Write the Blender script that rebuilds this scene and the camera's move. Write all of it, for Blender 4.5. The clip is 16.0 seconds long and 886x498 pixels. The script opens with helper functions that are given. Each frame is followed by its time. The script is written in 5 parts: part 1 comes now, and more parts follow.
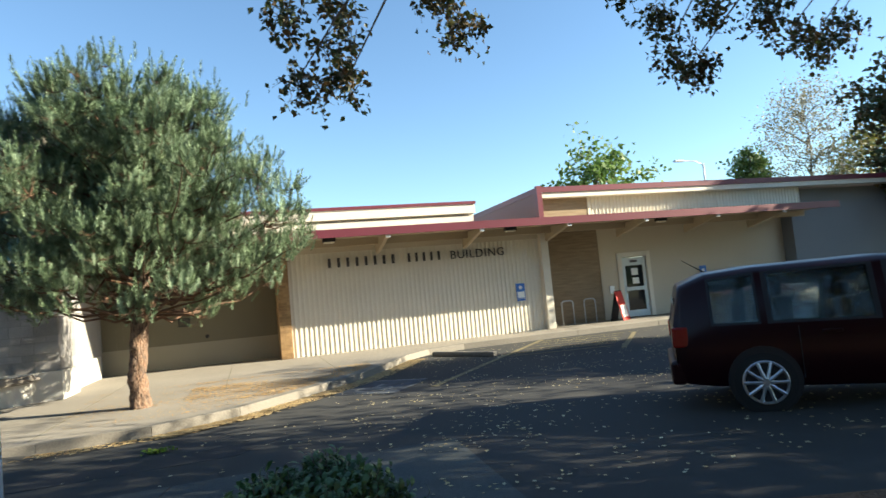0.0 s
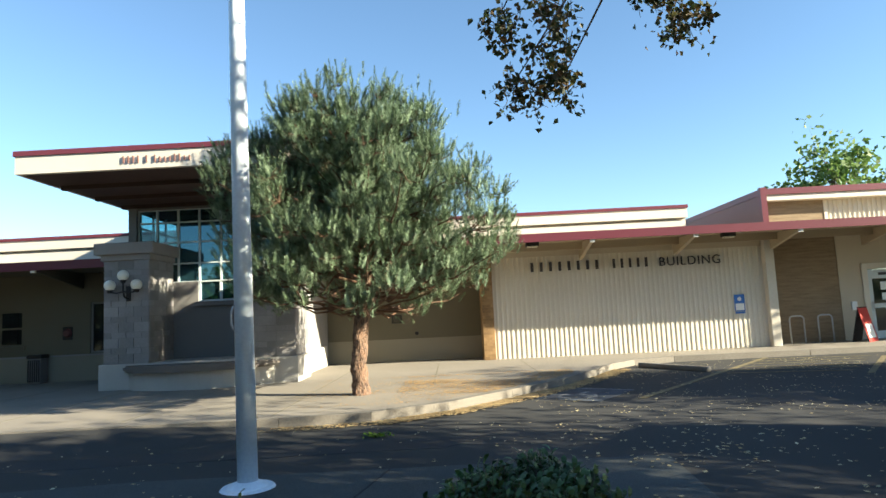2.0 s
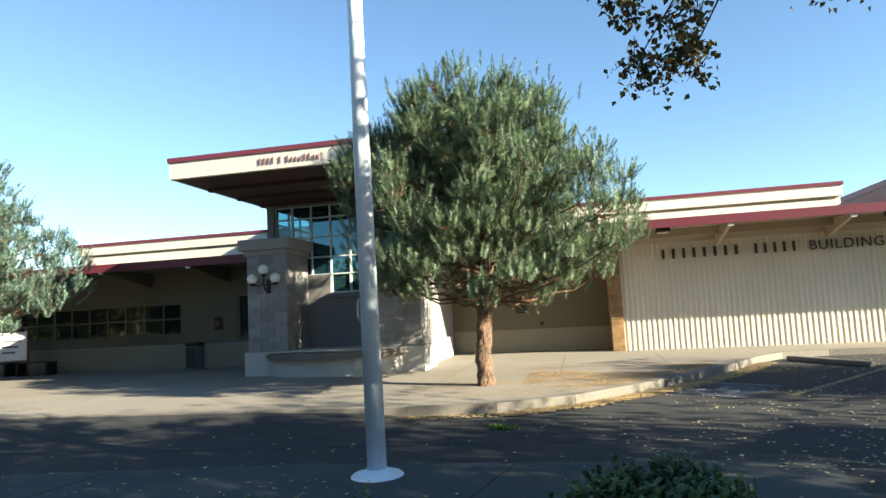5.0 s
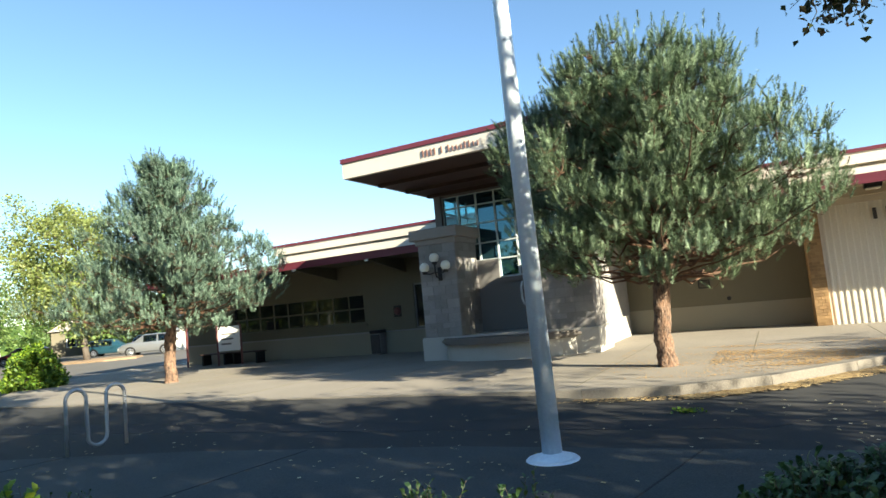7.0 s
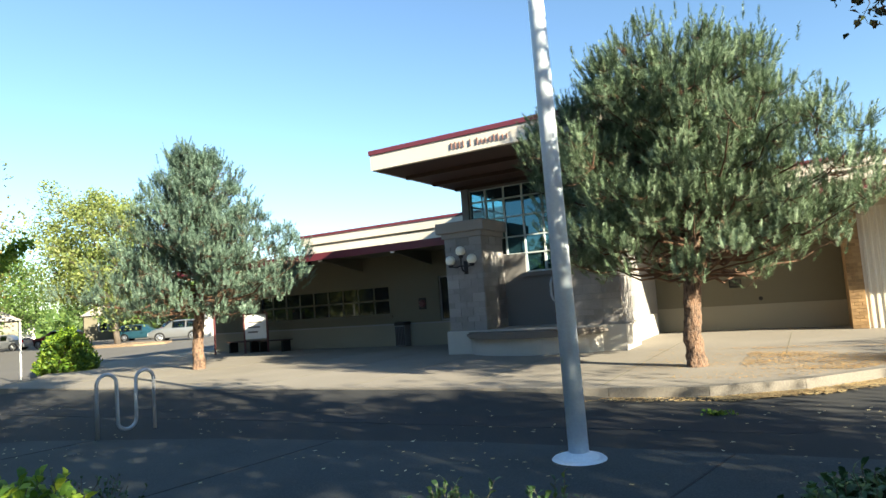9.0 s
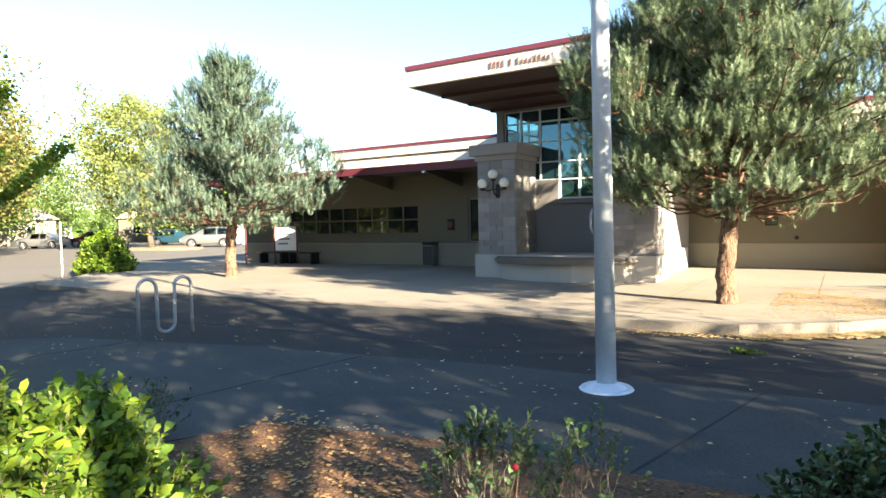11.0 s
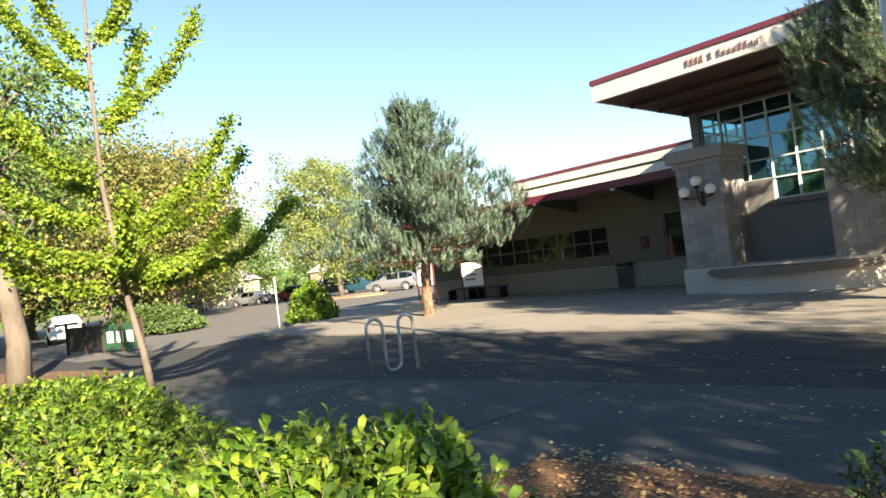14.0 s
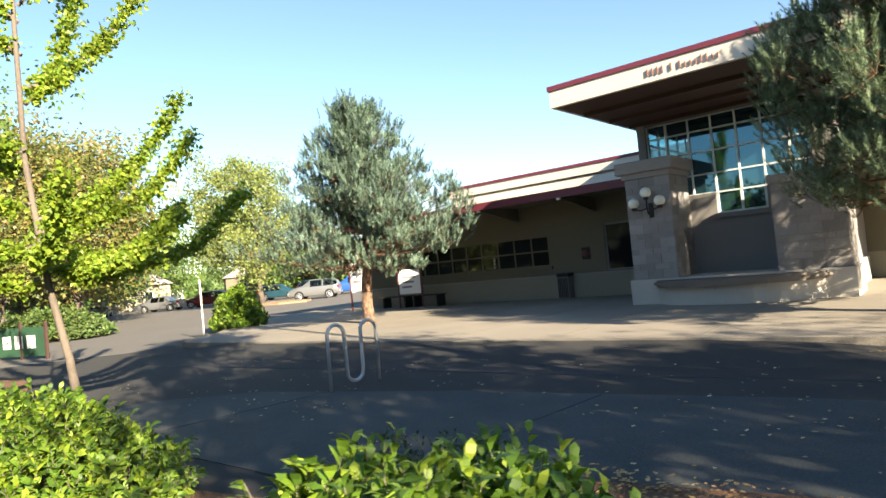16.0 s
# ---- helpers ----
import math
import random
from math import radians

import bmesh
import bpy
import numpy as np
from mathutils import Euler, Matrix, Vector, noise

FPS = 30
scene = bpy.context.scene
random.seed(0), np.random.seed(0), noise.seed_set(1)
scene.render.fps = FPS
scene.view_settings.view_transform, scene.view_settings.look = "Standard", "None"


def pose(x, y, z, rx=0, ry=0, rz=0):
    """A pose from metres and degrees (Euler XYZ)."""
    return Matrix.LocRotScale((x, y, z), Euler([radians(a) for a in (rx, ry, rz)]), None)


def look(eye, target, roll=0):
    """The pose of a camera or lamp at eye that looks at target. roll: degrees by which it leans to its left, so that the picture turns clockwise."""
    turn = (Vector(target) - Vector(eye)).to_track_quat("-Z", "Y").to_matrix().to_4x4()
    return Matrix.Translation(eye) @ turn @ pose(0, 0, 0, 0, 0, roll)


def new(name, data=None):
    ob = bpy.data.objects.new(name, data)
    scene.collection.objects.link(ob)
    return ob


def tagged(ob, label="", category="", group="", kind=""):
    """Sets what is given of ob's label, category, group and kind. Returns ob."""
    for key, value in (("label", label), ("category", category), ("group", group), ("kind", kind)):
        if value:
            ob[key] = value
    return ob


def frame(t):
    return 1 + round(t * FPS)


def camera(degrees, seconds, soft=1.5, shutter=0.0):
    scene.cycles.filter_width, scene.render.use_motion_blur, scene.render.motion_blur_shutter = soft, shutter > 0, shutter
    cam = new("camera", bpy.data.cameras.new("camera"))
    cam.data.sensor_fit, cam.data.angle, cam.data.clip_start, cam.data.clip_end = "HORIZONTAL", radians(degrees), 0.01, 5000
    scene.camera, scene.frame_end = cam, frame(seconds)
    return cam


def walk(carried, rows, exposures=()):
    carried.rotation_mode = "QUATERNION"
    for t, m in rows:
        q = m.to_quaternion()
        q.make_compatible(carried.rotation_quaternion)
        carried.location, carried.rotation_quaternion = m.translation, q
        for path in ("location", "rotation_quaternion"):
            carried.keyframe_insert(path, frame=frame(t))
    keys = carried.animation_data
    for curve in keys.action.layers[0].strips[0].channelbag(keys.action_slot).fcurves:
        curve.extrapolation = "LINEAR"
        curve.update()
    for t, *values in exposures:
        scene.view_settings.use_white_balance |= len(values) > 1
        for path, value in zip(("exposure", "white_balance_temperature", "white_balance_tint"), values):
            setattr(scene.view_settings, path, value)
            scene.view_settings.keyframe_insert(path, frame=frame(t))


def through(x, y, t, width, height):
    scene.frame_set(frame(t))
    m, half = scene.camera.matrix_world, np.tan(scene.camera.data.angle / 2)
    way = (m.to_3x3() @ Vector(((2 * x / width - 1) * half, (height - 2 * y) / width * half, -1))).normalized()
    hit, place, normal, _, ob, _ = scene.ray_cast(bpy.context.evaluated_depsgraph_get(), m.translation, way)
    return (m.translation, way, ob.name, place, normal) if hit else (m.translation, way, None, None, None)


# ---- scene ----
cam = camera(69.9, 16.0, shutter=0.4)
PATH = [
    (0, (0.278, 0.034, 1.642), (0.868, 1.94, 1.786), -5.3),
    (0.5, (0.275, -0.015, 1.671), (0.717, 1.929, 1.831), -3.7),
    (1, (0.21, 0.021, 1.652), (0.417, 2.003, 1.829), -3.1),
    (1.5, (0.182, 0.043, 1.645), (0.219, 2.034, 1.833), -3.2),
    (2, (0.168, 0.044, 1.62), (0.145, 2.033, 1.825), -2.8),
    (2.5, (0.101, 0.108, 1.606), (0.03, 2.093, 1.838), -2.2),
    (3, (0.084, 0.126, 1.598), (-0.133, 2.096, 1.872), -2.1),
    (3.5, (0.129, 0.118, 1.64), (-0.238, 2.068, 1.893), -2.4),
    (3.7, (0.11, 0.053, 1.636), (-0.294, 1.997, 1.883), -2.6),
    (5.8, (0.223, 0.276, 1.647), (-0.193, 2.225, 1.821), -3.3),
    (6, (0.219, 0.293, 1.647), (-0.274, 2.222, 1.834), -3.5),
    (6.5, (0.181, 0.244, 1.648), (-0.574, 2.086, 1.841), -4.2),
    (6.6, (0.182, 0.251, 1.648), (-0.625, 2.07, 1.843), -4.6),
    (7, (0.239, 0.299, 1.633), (-0.675, 2.07, 1.811), -5.5),
    (7.5, (0.229, 0.306, 1.632), (-0.698, 2.07, 1.806), -5.6),
    (8, (0.19, 0.305, 1.62), (-0.796, 2.036, 1.796), -5.6),
    (8.5, (0.165, 0.288, 1.638), (-0.857, 2.0, 1.802), -4.7),
    (9, (0.176, 0.341, 1.653), (-0.809, 2.074, 1.815), -4.2),
    (9.5, (0.136, 0.374, 1.712), (-0.922, 2.069, 1.772), -4.8),
    (10, (0.192, 0.354, 1.743), (-0.886, 2.038, 1.694), -0.6),
    (10.2, (0.155, 0.34, 1.749), (-0.885, 2.047, 1.668), 0.3),
    (12.3, (-0.077, 0.186, 1.644), (-1.149, 1.874, 1.595), -5.7),
    (12.5, (-0.139, 0.123, 1.651), (-1.181, 1.829, 1.615), -6.1),
    (13, (-0.399, 0.043, 1.662), (-1.544, 1.683, 1.641), -5.9),
    (13.5, (-0.72, 0.119, 1.614), (-2.04, 1.621, 1.637), -6.5),
    (14, (-0.887, 0.169, 1.616), (-2.346, 1.535, 1.671), -6.9),
    (14.5, (-1.101, 0.093, 1.627), (-2.365, 1.642, 1.671), -5.0),
    (15, (-1.359, 0.114, 1.589), (-2.623, 1.663, 1.647), -3.8),
    (15.5, (-1.658, 0.174, 1.603), (-2.954, 1.695, 1.688), -5.2),
    (16, (-1.903, 0.085, 1.593), (-3.172, 1.629, 1.651), -5.6),
]
EXPOSURES = [(0.0, 1.95, 6600, 2), (8.5, 1.95, 6600, 2), (9.2, 2.05, 6750, 3), (10.0, 2.4, 7100, 7), (12.5, 2.75, 7350, 10), (13.0, 2.75, 7350, 10), (13.6, 2.3, 7250, 9), (14.5, 2.15, 7250, 9), (16.0, 2.15, 7250, 9)]
walk(cam, [(t, look(eye, target, roll)) for t, eye, target, roll in PATH], EXPOSURES)

# ---- world and sun ----
SUN_AZ, SUN_EL = 71.0, 22.5          # degrees: to the right of straight behind the walker, and up
sun_way = Vector((math.sin(radians(SUN_AZ)) * math.cos(radians(SUN_EL)), -math.cos(radians(SUN_AZ)) * math.cos(radians(SUN_EL)), math.sin(radians(SUN_EL))))
world = bpy.data.worlds.new("sky")
scene.world = world
world.use_nodes = True
wn = world.node_tree.nodes
sky = wn.new("ShaderNodeTexSky")
sky.sky_type = "NISHITA"
sky.sun_disc = False
sky.sun_elevation = radians(SUN_EL)
sky.sun_rotation = math.atan2(sun_way.x, sun_way.y)
sky.air_density, sky.dust_density, sky.ozone_density = 1.0, 0.1, 3.6
wn["Background"].inputs["Strength"].default_value = 0.072
world.node_tree.links.new(sky.outputs[0], wn["Background"].inputs[0])
sun = new("sun", bpy.data.lights.new("sun", "SUN"))
sun.data.energy, sun.data.angle, sun.data.color = 5.0, radians(0.53), (1.0, 0.88, 0.71)
sun.matrix_world = look(sun_way * 60, (0, 0, 0))


# ---- materials ----
def material(name, base, dark=None, rough=0.8, scale=6.0, fine=60.0, bump=0.2, depth=0.004, metal=0.0, spread=0.5, stretch=(1, 1, 1), vary=0.0, spec=0.4, light=None):
    """A surface with broad stains, fine grain and fine relief, in metres of the object's own space."""
    m = bpy.data.materials.new(name)
    m.use_nodes = True
    nt = m.node_tree
    n, l = nt.nodes, nt.links
    bsdf = n["Principled BSDF"]
    dark = dark or tuple(c * 0.72 for c in base)
    light = light or tuple(min(1, c * 1.12) for c in base)
    tc = n.new("ShaderNodeNewGeometry")
    mp = n.new("ShaderNodeMapping")
    mp.inputs["Scale"].default_value = stretch
    l.new(tc.outputs["Position"], mp.inputs["Vector"])
    broad = n.new("ShaderNodeTexNoise")
    broad.inputs["Scale"].default_value, broad.inputs["Detail"].default_value = scale * 0.25, 5
    grain = n.new("ShaderNodeTexNoise")
    grain.inputs["Scale"].default_value, grain.inputs["Detail"].default_value = fine, 4
    l.new(mp.outputs[0], broad.inputs["Vector"])
    l.new(mp.outputs[0], grain.inputs["Vector"])
    ramp = n.new("ShaderNodeValToRGB")
    ramp.color_ramp.elements[0].position, ramp.color_ramp.elements[1].position = 0.5 - spread / 2, 0.5 + spread / 2
    ramp.color_ramp.elements[0].color, ramp.color_ramp.elements[1].color = (*dark, 1), (*base, 1)
    l.new(broad.outputs["Fac"], ramp.inputs[0])
    mix = n.new("ShaderNodeMix")
    mix.data_type = "RGBA"
    gr = n.new("ShaderNodeMapRange")
    gr.inputs["From Min"].default_value, gr.inputs["From Max"].default_value = 0.35, 0.75
    gr.inputs["To Max"].default_value = 0.7
    l.new(grain.outputs["Fac"], gr.inputs["Value"])
    l.new(gr.outputs[0], mix.inputs["Factor"])
    l.new(ramp.outputs[0], mix.inputs["A"])
    mix.inputs["B"].default_value = (*light, 1)
    out = mix.outputs["Result"]
    if vary:
        info = n.new("ShaderNodeObjectInfo")
        geo = n.new("ShaderNodeNewGeometry")
        add = n.new("ShaderNodeMath")
        add.operation = "ADD"
        l.new(info.outputs["Random"], add.inputs[0])
        l.new(geo.outputs["Random Per Island"], add.inputs[1])
        fr = n.new("ShaderNodeMath")
        fr.operation = "FRACT"
        l.new(add.outputs[0], fr.inputs[0])
        mr = n.new("ShaderNodeMapRange")
        mr.inputs["To Min"].default_value, mr.inputs["To Max"].default_value = 1 - vary, 1 + vary
        l.new(fr.outputs[0], mr.inputs["Value"])
        hsv = n.new("ShaderNodeHueSaturation")
        l.new(mr.outputs[0], hsv.inputs["Value"])
        l.new(out, hsv.inputs["Color"])
        out = hsv.outputs[0]
    l.new(out, bsdf.inputs["Base Color"])
    bsdf.inputs["Roughness"].default_value, bsdf.inputs["Metallic"].default_value = rough, metal
    bsdf.inputs["Specular IOR Level"].default_value = spec
    if bump:
        b = n.new("ShaderNodeBump")
        b.inputs["Strength"].default_value, b.inputs["Distance"].default_value = bump, depth
        l.new(grain.outputs["Fac"], b.inputs["Height"])
        l.new(b.outputs[0], bsdf.inputs["Normal"])
    return m


def leaf_material(name, colours, rough=0.5, through=0.35, tufts=0.0):
    """Leaves whose colour differs from one to the next, and which let some light through."""
    m = bpy.data.materials.new(name)
    m.use_nodes = True
    n, l = m.node_tree.nodes, m.node_tree.links
    bsdf = n["Principled BSDF"]
    geo = n.new("ShaderNodeNewGeometry")
    ramp = n.new("ShaderNodeValToRGB")
    while len(ramp.color_ramp.elements) < len(colours):
        ramp.color_ramp.elements.new(0.5)
    for i, c in enumerate(colours):
        ramp.color_ramp.elements[i].position = i / max(1, len(colours) - 1)
        ramp.color_ramp.elements[i].color = (*c, 1)
    # lighter and darker patches by position, standing for lit and shaded tufts
    if tufts:
        fine = n.new("ShaderNodeTexNoise")
        fine.inputs["Scale"].default_value, fine.inputs["Detail"].default_value = tufts, 1
        l.new(geo.outputs["Position"], fine.inputs["Vector"])
        wide = n.new("ShaderNodeMapRange")
        wide.inputs["From Min"].default_value, wide.inputs["From Max"].default_value = 0.3, 0.7
        l.new(fine.outputs["Fac"], wide.inputs["Value"])
        l.new(wide.outputs[0], ramp.inputs[0])
    else:
        l.new(geo.outputs["Random Per Island"], ramp.inputs[0])
    noi = n.new("ShaderNodeTexNoise")
    noi.inputs["Scale"].default_value = 1.7
    l.new(geo.outputs["Position"], noi.inputs["Vector"])
    hsv = n.new("ShaderNodeHueSaturation")
    mr = n.new("ShaderNodeMapRange")
    mr.inputs["From Min"].default_value, mr.inputs["From Max"].default_value = 0.3, 0.7
    mr.inputs["To Min"].default_value, mr.inputs["To Max"].default_value = 0.75, 1.25
    l.new(noi.outputs["Fac"], mr.inputs["Value"])
    l.new(mr.outputs[0], hsv.inputs["Value"])
    l.new(ramp.outputs[0], hsv.inputs["Color"])
    l.new(hsv.outputs[0], bsdf.inputs["Base Color"])
    bsdf.inputs["Roughness"].default_value = rough
    tr = n.new("ShaderNodeBsdfTranslucent")
    l.new(hsv.outputs[0], tr.inputs["Color"])
    mix = n.new("ShaderNodeMixShader")
    mix.inputs[0].default_value = through
    l.new(bsdf.outputs[0], mix.inputs[1])
    l.new(tr.outputs[0], mix.inputs[2])
    l.new(mix.outputs[0], n["Material Output"].inputs["Surface"])
    return m


def glass_material(name, tint=(0.8, 0.9, 0.9), rough=0.02, clear=True):
    m = bpy.data.materials.new(name)
    m.use_nodes = True
    b = m.node_tree.nodes["Principled BSDF"]
    b.inputs["Base Color"].default_value = (*tint, 1)
    b.inputs["Roughness"].default_value = rough
    if clear:
        b.inputs["Transmission Weight"].default_value, b.inputs["IOR"].default_value = 1.0, 1.45
    return m


M = {
    "asphalt": material("asphalt", (0.035, 0.036, 0.035), (0.022, 0.023, 0.023), 0.9, 1.6, 90, 0.5, 0.006, light=(0.062, 0.059, 0.056), spread=0.6),
    "asphalt_dark": material("asphalt_patch", (0.030, 0.030, 0.032), (0.022, 0.022, 0.024), 0.88, 2.0, 90, 0.5, 0.006, light=(0.05, 0.05, 0.05)),
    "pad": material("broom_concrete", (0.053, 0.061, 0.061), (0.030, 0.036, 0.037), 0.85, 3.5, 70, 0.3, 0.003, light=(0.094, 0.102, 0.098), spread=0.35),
    "asphalt_lot": material("bleached_asphalt", (0.125, 0.118, 0.108), (0.098, 0.092, 0.084), 0.92, 1.2, 80, 0.4, 0.006, light=(0.16, 0.15, 0.138), spread=0.6),
    "pave": material("pavement_concrete", (0.245, 0.22, 0.182), (0.15, 0.134, 0.113), 0.88, 2.2, 60, 0.3, 0.003, light=(0.35, 0.316, 0.265), spread=0.7, vary=0.06),
    "kerb": material("kerb_concrete", (0.205, 0.185, 0.155), (0.125, 0.113, 0.096), 0.9, 3.0, 55, 0.4, 0.004, light=(0.29, 0.265, 0.225), spread=0.5, vary=0.06),
    "cream": material("cream_metal", (0.66, 0.605, 0.505), (0.60, 0.55, 0.46), 0.45, 3.0, 30, 0.05, 0.001),
    "stucco": material("beige_wall", (0.53, 0.465, 0.36), (0.47, 0.41, 0.32), 0.85, 3.0, 80, 0.25, 0.003),
    "fascia": material("cream_fascia", (0.62, 0.57, 0.49), (0.55, 0.50, 0.43), 0.6, 1.6, 40, 0.05, 0.001),
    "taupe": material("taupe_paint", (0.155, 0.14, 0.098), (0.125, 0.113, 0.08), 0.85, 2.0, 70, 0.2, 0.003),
    "band": material("pale_wall_base", (0.275, 0.25, 0.19), (0.22, 0.20, 0.155), 0.85, 2.0, 70, 0.2, 0.003),
    "grey_wall": material("grey_render", (0.20, 0.19, 0.18), (0.16, 0.155, 0.15), 0.85, 2.0, 70, 0.2, 0.003),
    "block": material("split_face_block", (0.29, 0.275, 0.265), (0.20, 0.19, 0.185), 0.92, 8.0, 40, 0.8, 0.012, vary=0.16),
    "cap": material("cast_stone_cap", (0.30, 0.28, 0.26), (0.24, 0.22, 0.21), 0.8, 3.0, 60, 0.2, 0.003),
    "bench_stone": material("dark_bench_stone", (0.165, 0.145, 0.125), (0.115, 0.10, 0.09), 0.8, 4.0, 60, 0.3, 0.003),
    "cast": material("pale_cast_stone", (0.50, 0.475, 0.43), (0.38, 0.36, 0.33), 0.85, 3.0, 60, 0.25, 0.003),
    "red": material("maroon_metal", (0.135, 0.028, 0.042), (0.105, 0.024, 0.035), 0.42, 2.0, 30, 0.05, 0.001),
    "redwall": material("maroon_siding", (0.15, 0.055, 0.055), (0.12, 0.045, 0.045), 0.5, 2.0, 30, 0.05, 0.001),
    "soffit": material("brown_soffit", (0.062, 0.034, 0.028), (0.045, 0.026, 0.022), 0.7, 3.0, 40, 0.1, 0.002, stretch=(1, 0.2, 1)),
    "soffit_low": material("cream_soffit", (0.40, 0.33, 0.235), (0.34, 0.28, 0.20), 0.8, 2.0, 40, 0.1, 0.002),
    "brick": material("long_brick", (0.29, 0.22, 0.14), (0.19, 0.14, 0.09), 0.9, 26, 70, 0.5, 0.006, stretch=(0.25, 0.25, 2.2), spread=0.35, light=(0.34, 0.25, 0.16), vary=0.25),
    "stone": material("sandstone", (0.33, 0.21, 0.10), (0.20, 0.12, 0.06), 0.9, 14, 60, 0.6, 0.008, spread=0.4, vary=0.25),
    "white_frame": material("white_frame", (0.58, 0.63, 0.63), (0.52, 0.57, 0.57), 0.4, 3.0, 30, 0.03, 0.001),
    "pole": material("white_pole_paint", (0.76, 0.84, 0.92), (0.70, 0.77, 0.85), 0.3, 2.0, 30, 0.05, 0.001),
    "steel": material("galvanised_steel", (0.46, 0.47, 0.48), (0.36, 0.37, 0.38), 0.45, 6.0, 60, 0.05, 0.001, metal=0.35),
    "black": material("black_metal", (0.018, 0.018, 0.02), (0.012, 0.012, 0.013), 0.5, 6.0, 60, 0.1, 0.001),
    "lettering": material("dark_lettering", (0.05, 0.045, 0.045), (0.035, 0.03, 0.03), 0.5, 6, 60, 0.0),
    "lettering_brown": material("brown_lettering", (0.22, 0.12, 0.10), (0.18, 0.10, 0.08), 0.5, 6, 60, 0.0),
    "blue": material("blue_sign", (0.05, 0.17, 0.50), (0.04, 0.14, 0.44), 0.45, 6, 60, 0.0),
    "white": material("white_paint", (0.80, 0.80, 0.78), (0.72, 0.72, 0.70), 0.5, 6, 60, 0.03, 0.001),
    "yellow_line": material("yellow_road_paint", (0.21, 0.172, 0.085), (0.07, 0.062, 0.048), 0.8, 30, 60, 0.1, 0.002, spread=0.25),
    "red_board": material("red_board", (0.50, 0.03, 0.02), (0.42, 0.025, 0.02), 0.4, 3, 30, 0.0),
    "bark": material("pine_bark", (0.235, 0.135, 0.085), (0.05, 0.03, 0.023), 0.95, 70, 40, 1.0, 0.06, stretch=(1, 1, 0.4), spread=0.16, light=(0.33, 0.235, 0.17)),
    "limb": material("pine_limb_bark", (0.125, 0.07, 0.042), (0.05, 0.03, 0.022), 0.95, 40, 45, 0.6, 0.01, spread=0.3),
    "bark_grey": material("grey_bark", (0.155, 0.13, 0.105), (0.085, 0.07, 0.058), 0.95, 16, 50, 0.8, 0.015, stretch=(1, 1, 0.4), spread=0.35),
    "mulch": material("bark_mulch", (0.15, 0.078, 0.042), (0.055, 0.034, 0.023), 0.95, 30, 45, 1.0, 0.03, spread=0.3, light=(0.30, 0.17, 0.095)),
    "duff": material("pine_litter", (0.30, 0.20, 0.12), (0.20, 0.14, 0.09), 0.95, 10, 45, 0.8, 0.02, spread=0.5, light=(0.42, 0.31, 0.2)),
    "grass": material("rough_grass", (0.16, 0.16, 0.07), (0.10, 0.10, 0.05), 0.95, 3, 30, 0.5, 0.02, spread=0.5),
    "globe": material("milky_glass_globe", (0.85, 0.82, 0.70), (0.80, 0.77, 0.65), 0.3, 3, 30, 0.0),
    "rubber": material("tyre_rubber", (0.018, 0.018, 0.018), (0.012, 0.012, 0.012), 0.75, 6, 60, 0.1, 0.001),
    "alloy": material("alloy_wheel", (0.62, 0.63, 0.65), (0.55, 0.56, 0.58), 0.3, 6, 60, 0.0, metal=0.8),
    "tail": material("tail_lamp", (0.22, 0.008, 0.008), (0.16, 0.006, 0.006), 0.15, 6, 60, 0.0),
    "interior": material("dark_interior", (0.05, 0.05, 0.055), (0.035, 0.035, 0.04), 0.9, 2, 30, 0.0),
    "glass": glass_material("tinted_glass", (0.50, 0.58, 0.55)),
    "glass_dark": glass_material("dark_window_glass", (0.012, 0.015, 0.018), 0.04, clear=False),
    "glass_tower": glass_material("blue_green_glass", (0.35, 0.62, 0.66)),
    "glass_coated": glass_material("coated_blue_glass", (0.012, 0.035, 0.045), 0.03, clear=False),
}


M["glass_coated"].node_tree.nodes["Principled BSDF"].inputs["IOR"].default_value = 2.5
M["glass_coated"].node_tree.nodes["Principled BSDF"].inputs["Specular Tint"].default_value = (0.32, 0.68, 0.88, 1)


# ---- small building blocks ----
def mesh_object(name, bm, mat, smooth=False):
    me = bpy.data.meshes.new(name)
    bm.to_mesh(me)
    bm.free()
    if smooth:
        for p in me.polygons:
            p.use_smooth = True
    me.materials.append(M[mat] if isinstance(mat, str) else mat)
    return new(name, me)


def part(name, bm, mat, parent, label="", smooth=False):
    ob = mesh_object(name, bm, mat, smooth)
    ob.parent = parent
    if label:
        tagged(ob, label)
    return ob


def raw(name, verts, faces, mat, parent=None, smooth=False):
    me = bpy.data.meshes.new(name)
    me.from_pydata(np.asarray(verts).tolist(), [], np.asarray(faces).tolist())
    if smooth:
        me.polygons.foreach_set("use_smooth", [True] * len(me.polygons))
    me.materials.append(M[mat] if isinstance(mat, str) else mat)
    ob = new(name, me)
    ob.parent = parent
    return ob


def empty(name, x=0, y=0, z=0, label="", category="", group="", kind="", turn=0):
    ob = new(name)
    ob.empty_display_size = 0.2
    ob.matrix_basis = pose(x, y, z, 0, 0, turn)
    return tagged(ob, label, category, group, kind)


def box(bm, x0, x1, y0, y1, z0, z1, bevel=0.0):
    made = bmesh.ops.create_cube(bm, size=1.0, matrix=Matrix.LocRotScale(((x0 + x1) / 2, (y0 + y1) / 2, (z0 + z1) / 2), None, (x1 - x0, y1 - y0, z1 - z0)))
    if bevel:
        edges = list({e for v in made["verts"] for e in v.link_edges})
        bmesh.ops.bevel(bm, geom=edges, offset=bevel, segments=2, affect="EDGES", profile=0.5)
    return bm


